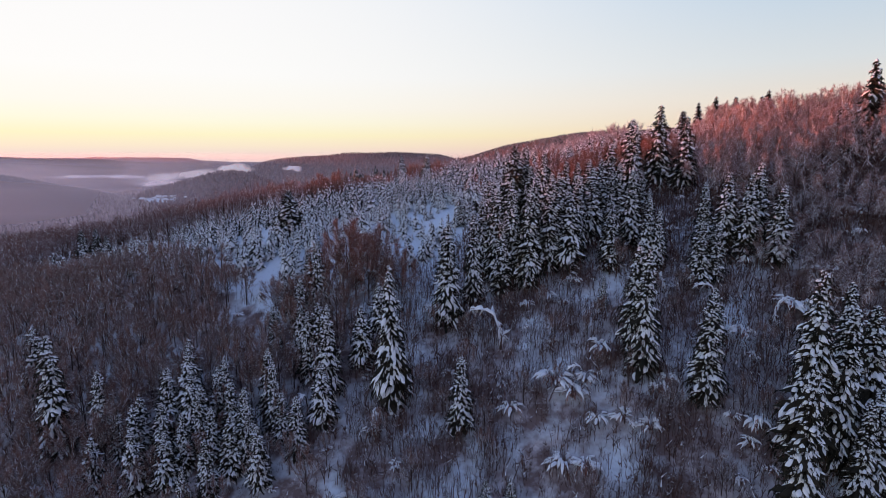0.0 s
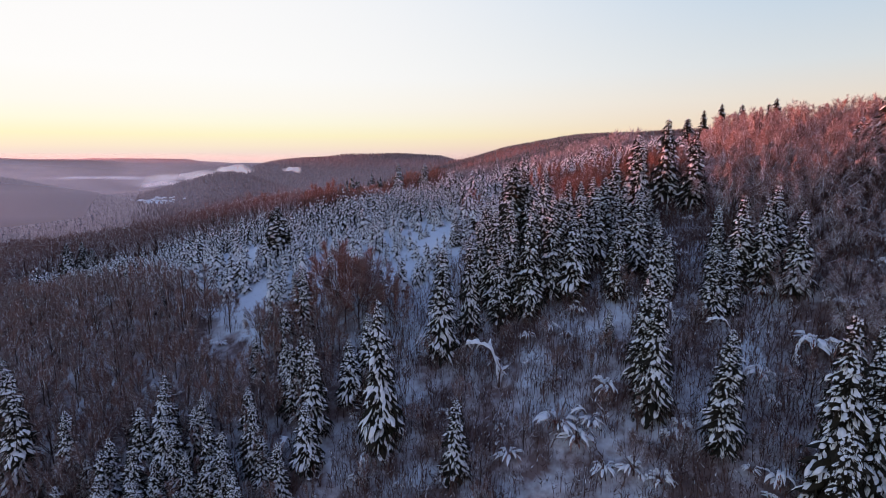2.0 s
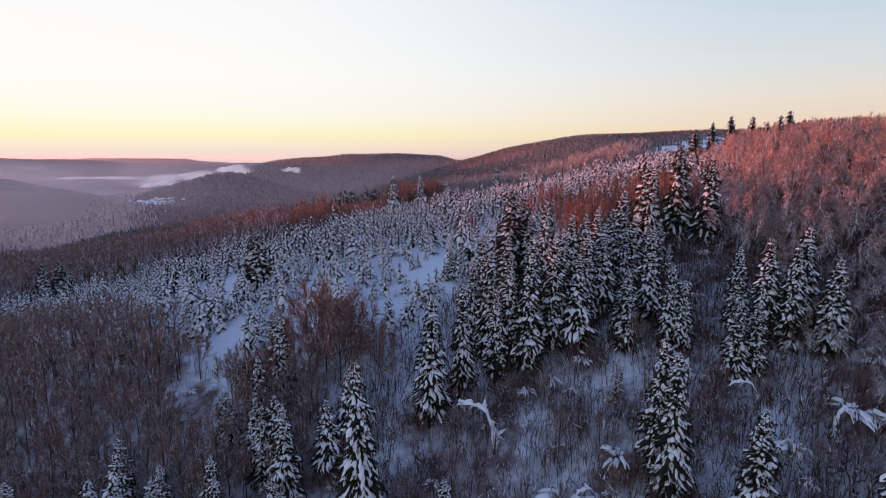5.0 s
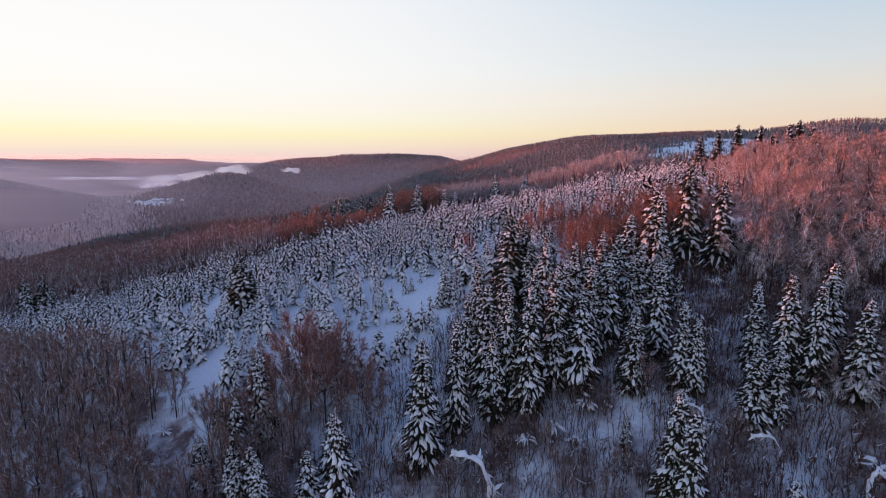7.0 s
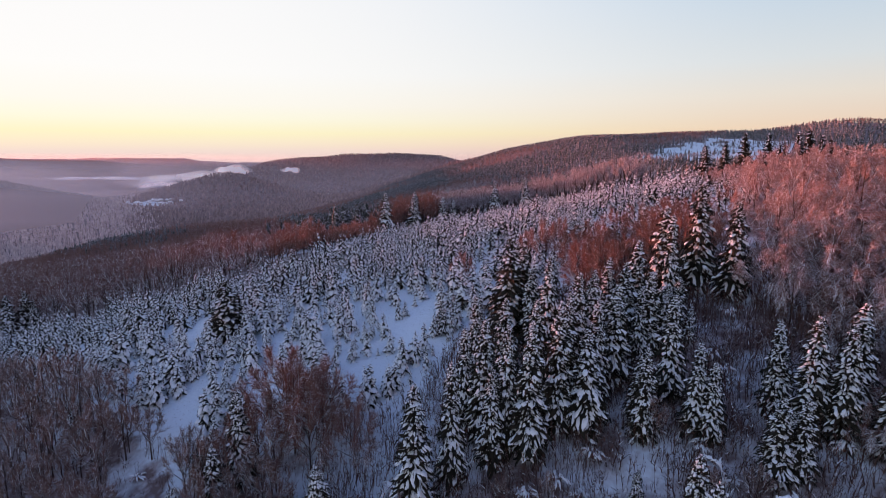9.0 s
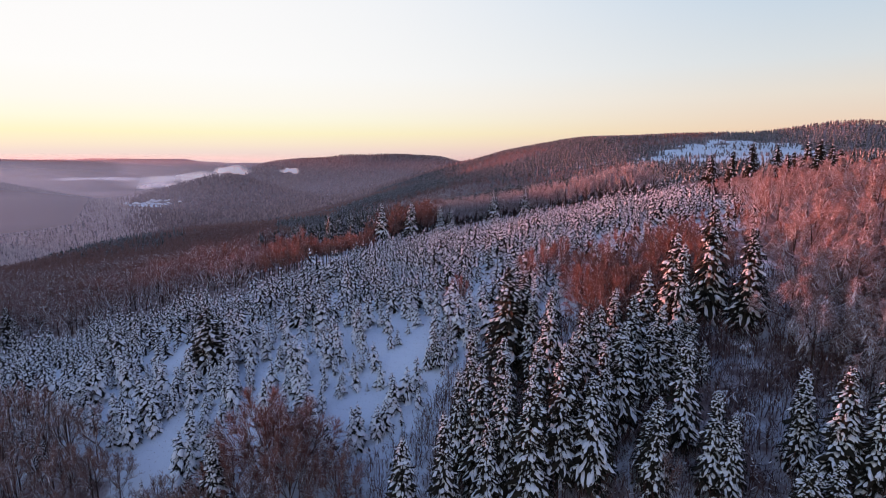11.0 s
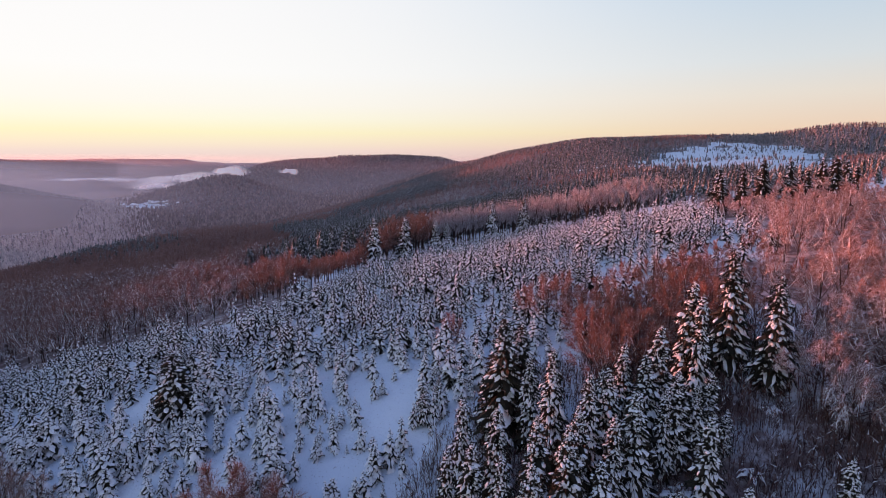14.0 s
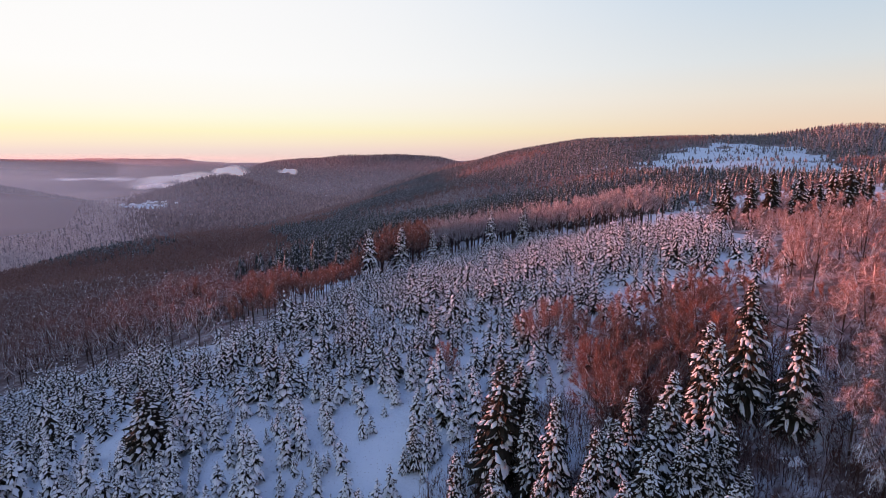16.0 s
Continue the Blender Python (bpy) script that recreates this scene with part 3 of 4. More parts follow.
def mound(x, y, cx, cy, h, rx, ry, turn=0.0, power=2.0):
    c, s = math.cos(radians(turn)), math.sin(radians(turn))
    u, v = ((x - cx) * c + (y - cy) * s) / rx, (-(x - cx) * s + (y - cy) * c) / ry
    return h * np.exp(-(u * u + v * v) ** (power / 2))


def ripple(x, y):
    """Small uneven relief."""
    return (np.sin(x * 0.021 + 1.3 * np.sin(y * 0.017)) * np.cos(y * 0.026 + 0.8 * np.sin(x * 0.013))
            + 0.5 * np.sin(x * 0.061 + y * 0.034) * np.cos(y * 0.053 - x * 0.027))


def far_land(x, y):
    z = -195 + 200 * smooth01(-900, 500, x) * (1 - 0.8 * smooth01(2500, 3200, y))
    z = z + mound(x, y, 735, 1950, 112, 745, 1000)              # the wooded hill with the snowy pasture
    z = z + mound(x, y, 1050, 1330, 52, 200, 200)               # its dark wooded top
    z = z + mound(x, y, -560, 3600, 218, 880, 380, -4, 4.5)     # the hill beyond the village
    z = z + mound(x, y, -2900, 4250, 192, 1150, 420, 0, 8.0)    # the long flat-topped hill
    z = z + mound(x, y, -1090, 2750, 142, 330, 260)             # the knoll before the mist
    z = z + mound(x, y, -2300, 1700, 205, 760, 700)             # the rimed slope across the valley
    z = z + mound(x, y, -1580, 1800, 90, 620, 350, 0, 3.0)     # the rimed ridge on the near side of the mist
    z = z + mound(x, y, -520, 1000, 62, 330, 300, 20)            # the wooded rise behind the beeches
    z = z + mound(x, y, -1900, 1150, 45, 420, 380)             # unseen hill added off to the left to block the low sun
    d = np.hypot(x, y)
    rim = smooth01(4350, 4750, d)
    # left of the view the unseen rim is raised to block the sun
    z = z * (1 - rim) + rim * (-16 + 3 * np.sin(np.arctan2(x, y) * 23) + 22 * smooth01(23.4, 24.8, np.degrees(-np.arctan2(x, y))) + 47 * smooth01(42, 49, np.degrees(-np.arctan2(x, y))))
    return z + 7 * ripple(x * 0.25, y * 0.25)


def land(x, y):
    x, y = np.asarray(x, float), np.asarray(y, float)
    fx, fy = np.clip((x - GX0) / STEP, 0, GRID.shape[1] - 1.001), np.clip((y - GY0) / STEP, 0, GRID.shape[0] - 1.001)
    i, j = fx.astype(int), fy.astype(int)
    u, v = fx - i, fy - j
    near = (GRID[j, i] * (1 - u) + GRID[j, i + 1] * u) * (1 - v) + (GRID[j + 1, i] * (1 - u) + GRID[j + 1, i + 1] * u) * v
    w = smooth01(420, 1000, np.hypot(x * 0.9, y - 120))
    return (near + 0.5 * ripple(x, y)) * (1 - w) + far_land(x, y) * w


def pasture(x, y):
    """Treeless snow on the far hill and round the villages."""
    edge = 0.10 * np.sin(x * 0.05 + y * 0.03) + 0.08 * np.sin(y * 0.11)
    u, v = (x - 548) * 0.44 + (y - 1085) * 0.9, -(x - 548) * 0.9 + (y - 1085) * 0.44
    out = (u / 350) ** 2 + (v / 170) ** 2 < 1 + 2 * edge
    for cx, cy, rx, ry in ((385, 1190, 60, 26), (300, 1150, 40, 16), (640, 810, 190, 90), (480, 640, 120, 60), (-1290, 2400, 120, 75), (-1010, 2230, 60, 70), (-860, 3100, 200, 34), (-1040, 3430, 25, 30)):
        out |= ((x - cx) / rx) ** 2 + ((y - cy) / ry) ** 2 < 1 + edge
    return out


def front_edge(x):
    return np.interp(x, (-170, -130, -90, -60, -45, -20, 0, 10, 30, 60, 95), (215, 190, 168, 150, 136, 138, 142, 160, 174, 190, 206))


def back_edge(x):
    return np.interp(x, (-170, -130, -90, -60, -35, -25, 0, 30, 60, 85, 105, 125), (240, 234, 231, 228, 250, 316, 348, 370, 380, 340, 320, 330))


def wood_edge(y):
    """The beech wood on the shoulder begins at this x."""
    return np.interp(y, (108, 150, 200, 215, 250, 330), (74, 80, 92, 102, 106, 124))


# stands: what grows there, spacing, usual height (along y), share, where
STANDS = (
    ("slender", 4.3, ((0,), (12.0,)), 0.93, lambda x, y: (x > -330) & (x < -20) & (y > 66) & (y < front_edge(x) - 3) & ((x < -60) | (y > 108))),
    ("slender", 6.0, ((0,), (8.5,)), 0.75, lambda x, y: (x > -62) & (x < -20) & (y > 66) & (y < 110)),
    ("slender", 7.5, ((0,), (7.5,)), 0.5, lambda x, y: (x > -20) & (x < 66) & (y > 62) & (y < 124)),
    ("broad", 7.0, ((200, 300, 400), (16, 19, 21)), 0.95, lambda x, y: (x < -92) & (x > -345) & (y > np.where(x < -170, 60, back_edge(x) + 4)) & (y < 470)),
    ("broad", 7.0, ((0,), (14.5,)), 0.85, lambda x, y: (x > -95) & (x < -58) & (y > back_edge(x) + 3) & (y < back_edge(x) + 90)),
    ("tall", 5.2, ((250, 305, 350, 400), (12, 13, 18, 23)), 0.9, lambda x, y: (x > -62) & (x < 6) & (y > back_edge(x) + 4) & (y < back_edge(x) + 66)),
    ("rimed", 5.2, ((0,), (20.0,)), 0.9, lambda x, y: (x >= 2) & (x < 118) & (y > back_edge(x) + 4) & (y < back_edge(x) + 60)),
    ("frosted", 7.8, ((0,), (14.0,)), 0.92, lambda x, y: (x > wood_edge(y)) & (x < np.where(y > 240, 195, 300)) & (y > 126) & (y < 235)),
    ("frosted", 7.0, ((0,), (8.5,)), 0.85, lambda x, y: (x > wood_edge(y) + 6) & (x < 195) & (y >= 235) & (y < 345)),
    ("frosted", 6.8, ((0,), (9.5,)), 0.8, lambda x, y: (x > 66) & (x < 130) & (y > 60) & (y <= 126)),
    ("ruddy", 5.0, ((0,), (11.5,)), 0.95, lambda x, y: (x > 38) & (x < 72) & (y > 158 + 0.2 * (x - 38)) & (y < 187 + 0.3 * (x - 38))),
    ("ruddy", 7.0, ((0,), (8.5,)), 0.9, lambda x, y: (x > 62) & (x < 92) & (y > 180) & (y < 206)),
)


def build_ground():
    def axis(lo, hi, fine_lo, fine_hi, step):
        a = list(np.arange(fine_lo, fine_hi, step))
        s, p = step, fine_hi
        while p < hi:
            a.append(p)
            s *= 1.035
            p += s
        a.append(hi)
        s, p = step, fine_lo - step
        while p > lo:
            a.insert(0, p)
            s *= 1.035
            p -= s
        a.insert(0, lo)
        return np.array(a)

    ax, ay = axis(-4900, 4900, -200, 200, 3.2), axis(-3000, 4900, 60, 400, 3.2)
    gx, gy = np.meshgrid(ax, ay)
    v = np.stack((gx, gy, land(gx, gy)), -1).reshape(-1, 3)
    w = len(ax)
    k = (np.arange(len(ay) - 1)[:, None] * w + np.arange(w - 1)[None]).ravel()
    t = np.concatenate((np.c_[k, k + 1, k + 1 + w], np.c_[k, k + 1 + w, k + w]))
    ob = new("ground", tri_mesh("ground", v, t, MAT["ground"], True))
    # where the woods stand
    far = np.hypot(v[:, 0], v[:, 1])
    wooded = ((far > 560) & (~pasture(v[:, 0], v[:, 1]))).astype(np.float32)
    # near stands darken the ground too, for litter and the shade between trees
    for style, _, _, _, where in STANDS:
        share = {"slender": 0.5, "tall": 0.5, "rimed": 0.4, "broad": 0.6, "frosted": 0.58, "ruddy": 0.55}[style]
        wooded = np.maximum(wooded, share * where(v[:, 0], v[:, 1]))
    # the wood on the slope below
    wooded = np.maximum(wooded, 0.46 * smooth01(84, 62, v[:, 1]) * smooth01(-260, -150, v[:, 1]) * smooth01(330, 230, np.abs(v[:, 0])))
    # litter, scrub and painted shade under tall spruces, save an open snow patch
    near_trees = smooth01(1.25, 0.7, np.hypot((v[:, 0] - 42) / 42, (v[:, 1] - 134) / 27))
    wooded = np.maximum(wooded, 0.5 * near_trees * smooth01(0.7, 1.5, np.hypot((v[:, 0] - 36) / 5, (v[:, 1] - 117) / 5)))
    ob.data.attributes.new("wooded", "FLOAT", "POINT").data.foreach_set("value", wooded.astype(np.float32))
    tagged(ob, "snow-covered hillside and valley with hills to the horizon", "ground", kind="structure")


build_ground()


# ---- trees as things ----
def thing(name, parts, label, category, group=""):
    """An Empty with one mesh a part; parts: name, arrays, material, smooth, label."""
    root = tagged(new(name), label, category, group)
    for pname, (v, t), mat, smooth, plabel in parts:
        if len(t):
            ob = new(pname, tri_mesh(pname, v, t, mat, smooth))
            ob.parent = root
            tagged(ob, plabel, kind="stuff" if pname in ("crown", "snow_load") else "")
    return root


def spruce(name, seed, h, spread, levels, per, snow_part, label, group, detail=2, plump=1.0):
    tr, cr, sn = spruce_arrays(seed, h, spread, levels, per, snow_part, detail, 1.1, plump)
    return thing(name, [("trunk", tr, MAT["bark"], True, ""), ("crown", cr, MAT["needles"], False, "dark green needle boughs"),
                        ("snow_load", sn, MAT["snow"], True, "white snow heaped on the boughs")], label, "tree", group)


def beech(name, seed, h, spread, limbs, subs, twigs, snow_share, label, group, low=0.16, twig="twigs", arch=0.0, upright=0.0):
    tr, arms, cr, sn = beech_arrays(seed, h, spread, limbs, subs, twigs, snow_share, 0.8, low, arch, upright)
    return thing(name, [("trunk", tr, MAT["bark"], True, "")] + [("limb", a, MAT["bark"], True, "") for a in arms]
                 + [("crown", cr, MAT[twig], False, "bare red-brown twigs" if twig != "frosted" else "twigs white with frost"), ("snow_load", sn, MAT["snow"], False, "snow lying along the branches")], label, "tree", group)


def stand(ob, x, y, size, wide=1.0, turn=0.0, sink=0.0):
    return pose(x, y, float(land(x, y)) - sink, 0, 0, turn) @ Matrix.Diagonal((size * wide, size * wide, size, 1))


def another(ob, m):
    """A copy of the unscaled pose of ob, set at m."""
    return copy_thing(ob, m @ Matrix.Diagonal((*(1 / k for k in ob.scale), 1)))


rng = np.random.default_rng(11)

# ---- tall spruces, group by group: x, y, height of the tip ----
FRONT = ((-81, 106, 4), (-24, 108, 10), (-10.3, 103.5, 19), (3.3, 96.5, 3.4), (37.6, 97.5, 23), (37.2, 102, 24), (46, 90, 18), (57, 79.5, 23.2),
         (49, 68, 13), (61, 78, 18.4), (-34, 102.5, 0), (-53, 108, 0.4), (-29, 113, 7), (-17.5, 113.5, 8), (-61, 100, -8),
         (-52.7, 95, -11), (-48, 100.5, -6), (-40, 95, -8), (-37, 96, -8.6), (-46.6, 89, -14.6), (-47, 107.5, -3.4), (7, 81, -12), (11, 81, -11.6),
         (66, 85, 20), (68, 82, 17), (62, 79, 9), (61, 72.5, 5.4), (63.5, 74, 7),
         (-54.8, 112.3, 1), (-45.6, 107.8, -1), (-36.2, 106.7, 1), (-31, 115.7, 7.5), (-26.7, 113.5, 8.8), (-61, 102.4, -7), (-54.5, 98.9, -7.5), (-42.7, 102.8, -4), (-37.5, 96.6, -6),
         (-48.6, 102.4, -5), (-45.2, 98.7, -8), (-50.2, 97.9, -9), (-65, 101.4, -11), (-32, 100.8, -6), (-14.4, 118.4, 12), (-98, 124.7, 0),
         (-35.7, 141, 16), (-39.2, 131.8, 9.5), (-37, 133.3, 10.5), (-14, 118.9, 11), (59, 122.1, 32), (54.8, 114.5, 24),
         (-58, 94, -10), (-43, 91, -10.5), (-34, 92, -8), (-28, 97, -5), (-67, 96, -13), (-39, 100, -4.5), (-51, 104, -3), (-57, 106, -3), (-24, 102, 0), (-72, 107, -4))
CLUMP = ((1, 119.5, 25.2), (12.8, 130.5, 32), (16.8, 127.5, 32), (13.9, 125.5, 25.2), (20, 125, 32.6), (25.3, 128.5, 36), (31, 139, 38.6), (35, 142, 38.2),
         (40, 151, 39), (42, 145.5, 39), (45, 141, 38.2), (26.5, 143.5, 41), (45, 130, 36.6), (38.5, 123.5, 29.6), (39, 126.5, 27.4), (36, 149, 35), (43, 140, 35.6), (5.4, 160, 27), (8.3, 162.4, 28),
         (7, 124, 27), (9.5, 133, 30), (22, 133, 35), (28, 134, 36), (33, 133, 35), (17, 137, 34), (30, 127, 31.5), (12, 141, 34), (37, 136, 37), (24, 150, 37))
SHOULDER = ((48, 120.5, 28.4), (46.4, 122.5, 31), (65, 115.5, 36), (69.5, 111.5, 34), (61.6, 118, 36.5), (59, 123, 34.4), (68.4, 118.5, 38.4), (48.6, 141.5, 35.6),
            (44.8, 148, 43), (51.5, 148.5, 48.4), (51.2, 151, 49.6), (54, 112.5, 26), (57, 112, 26.4), (34.4, 113.6, 14.4), (53.3, 141.4, 31.6), (52.6, 146, 36), (105.6, 144.6, 52), (109, 152.4, 54))
EDGE = ((-30.7, 130, 19.6), (-34, 125.5, 11.6), (-39.5, 122.5, 5.6), (-77.5, 179, 13.6),
        (-24, 322, 40), (-10, 328, 40), (5, 345, 36), (11, 350, 34), (37, 373, 43.3), (55.4, 375, 45.3), (78, 272, 49), (-74, 149, 11), (-19, 117, 4))
SKYLINE = ((132.7, 308, 64), (124.2, 273, 65.5), (135.8, 280, 69), (143.4, 275, 68.3), (158.3, 279, 69), (149, 258, 69.5), (130, 300, 60), (139, 284, 65), (127, 279, 62),
           (147, 270, 65), (153, 283, 64), (163, 270, 64), (170, 276, 66), (120, 281, 62), (176, 290, 68), (119, 156, 66), (123, 160, 63), (140, 271, 62), (166, 284, 68))

# broad trees with less snow: x, y, height of the tip, width
SOLITARY = ((-49, 173, 29.2, 2.6), (-163, 243, 6.7, 1.9), (-161, 250, 6.4, 1.7), (-150, 240, 5.2, 1.7), (19.6, 153.5, 42.6, 1.7), (23.2, 156.5, 40.8, 1.65), (61.8, 159, 54, 1.35), (67, 153, 50.4, 1.4))

SPRUCE_LABEL = "tall dark spruce with heavy snow heaped on drooping boughs"


def plant_spruces():
    kinds = [spruce("spruce", 100 + i, 20.0, sp, lv, per, part, SPRUCE_LABEL, "tall spruces")
             for i, (sp, lv, per, part) in enumerate(((3.2, 31, 10, 1.0), (2.9, 33, 9, 0.98), (3.5, 30, 10, 1.0), (3.0, 32, 10, 0.92), (2.7, 34, 9, 1.0)))]
    kinds += [spruce("spruce", 110 + i, 20.0, sp, 30, 9, 0.34, "tall dark spruce with only a little snow on its boughs", "tall spruces", 1) for i, sp in enumerate((3.0, 3.4))]
    kinds += [spruce("spruce", 120 + i, 20.0, 3.2, 30, 11, 0.62, "broad dark spruce with only some snow on its drooping boughs", "tall spruces") for i in range(2)]
    used = set()
    for places, k0, k1 in ((FRONT, 0, 5), (CLUMP, 0, 5), (SHOULDER, 0, 5), (EDGE, 0, 5), (SKYLINE, 5, 7), (SOLITARY, 7, 9)):
        for x, y, top, *broad in places:
            z = float(land(x, y))
            size = max(5.0, top - z) / 20.0
            k = int(rng.integers(k0, k1))
            wide = float(np.clip(1.34 / size ** 0.45, 1.1, 1.7)) * rng.uniform(0.86, 1.08) * (1.3 if y > 300 else 1.0)
            m = stand(None, x, y, size, broad[0] if broad else wide, float(rng.uniform(-50, 50)))
            if k in used:
                another(kinds[k], m)
            else:
                kinds[k].matrix_basis = m
                used.add(k)


plant_spruces()


# ---- young spruces on the clearing ----
BARE = ((-48, 133, 9, 9), (-45, 124, 7, 7), (-50, 146, 10, 8.5), (-46, 155, 4, 2.5), (-3, 157, 4.5, 7), (1, 171, 4, 7), (-14, 149, 5, 4), (-58, 223, 22, 4), (62, 199, 6, 7), (92, 188, 8, 6), (-31, 250, 5, 5), (-22, 162, 3.5, 4), (-31, 149, 5, 3.5))


def bare(x, y):
    out = np.zeros(np.shape(x), bool)
    for cx, cy, rx, ry in BARE:
        out |= ((x - cx) / rx) ** 2 + ((y - cy) / ry) ** 2 < 0.75 + 0.5 * np.sin(1.7 * x + 2 * np.sin(0.9 * y))
    return out


def spread_points(x0, x1, y0, y1, step, seed, jitter=0.48):
    r = np.random.default_rng(seed)
    gx, gy = np.meshgrid(np.arange(x0, x1, step), np.arange(y0, y1, step))
    x, y = gx.ravel() + r.uniform(-jitter, jitter, gx.size) * step, gy.ravel() + r.uniform(-jitter, jitter, gx.size) * step
    o = r.permutation(len(x))
    return x[o], y[o], r


def plant_saplings():
    x, y, r = spread_points(-175, 130, 130, 380, 2.6, 5)
    keep = (y > front_edge(x)) & (y < back_edge(x)) & ~bare(x, y)
    thin = np.sin(x * 0.11 + 2) * np.cos(y * 0.09) + r.uniform(-1, 1, len(x))
    keep &= (thin > -1.15) & (r.random(len(x)) < np.where((y < 185) & (x > -40), 0.56, np.where(y < 200, 0.76, 0.9)))
    keep &= (x < 55) | (y > 228) | (r.random(len(x)) < 0.5)
    keep &= x < wood_edge(y) + 2
    for sx, sy, _, _ in SOLITARY:
        keep &= np.hypot(x - sx, y - sy + 1.5) > 5.5
    x, y = x[keep], y[keep]
    z = land(x, y)
    h = np.clip(r.normal(5.8, 1.7, len(x)) + 1.3 * np.sin(x * 0.23 + 1.9 * np.sin(y * 0.17)), 1.8, 10.5)
    near = np.argsort(y + 0.15 * np.abs(x))
    first, rest = near[:300], near[300:]
    kinds = [spruce("young_spruce", 300 + i, 4.5, 1.15 + 0.1 * i, 11, 7, 0.98, "young spruce bent under thick white snow", "young spruces", 1, 1.8) for i in range(4)]
    for n, i in enumerate(first):
        m = stand(None, float(x[i]), float(y[i]), float(h[i] / 4.5), float(r.uniform(0.85, 1.25)), float(r.uniform(0, 360)))
        if n < 4:
            kinds[n].matrix_basis = m
        else:
            another(kinds[n % 4], m)
    for ids, detail, lv, per in ((rest[y[rest] < 178], 1, 7, 5), (rest[y[rest] >= 178], 0, 7, 5)):
        sets = [spruce_arrays(330 + i, 4.5, 1.2 + 0.08 * i, lv, per, 1.0, detail, 1.1, 1.8) for i in range(6)]
        p = np.c_[x[ids], y[ids], z[ids], h[ids], r.uniform(0.75, 1.2, len(ids))]
        scatter("sapling_boughs", [(s[1][0] / 4.5, s[1][1]) for s in sets], p, MAT["needles"], False, "dense plantation of young spruces with green boughs", "young trees", 0.07)
        scatter("sapling_snow", [(s[2][0] / 4.5, s[2][1]) for s in sets], p, MAT["snow"], True, "snow on the young spruce plantation", "young trees", 0.07)


plant_saplings()


# ---- bare beeches ----
LONE = ((-24.7, 138, 17), (-17, 136, 16), (-10, 129, 13), (-28.2, 132, 15), (-18.2, 130, 16), (-22, 134, 18), (11, 186.5, 8.5), (34.5, 191, 13), (39, 194, 11), (30, 196, 9), (-52, 272, 18), (-60, 270, 16), (-88, 282, 19))
FROSTED_LONE = ((71.5, 146.5, 14.5), (77, 151, 15), (71, 139, 14), (77, 133, 15), (82, 128, 14), (86, 153, 15), (80, 177, 14), (81, 145, 16), (90, 136, 15), (93, 172, 17), (72, 127, 11))


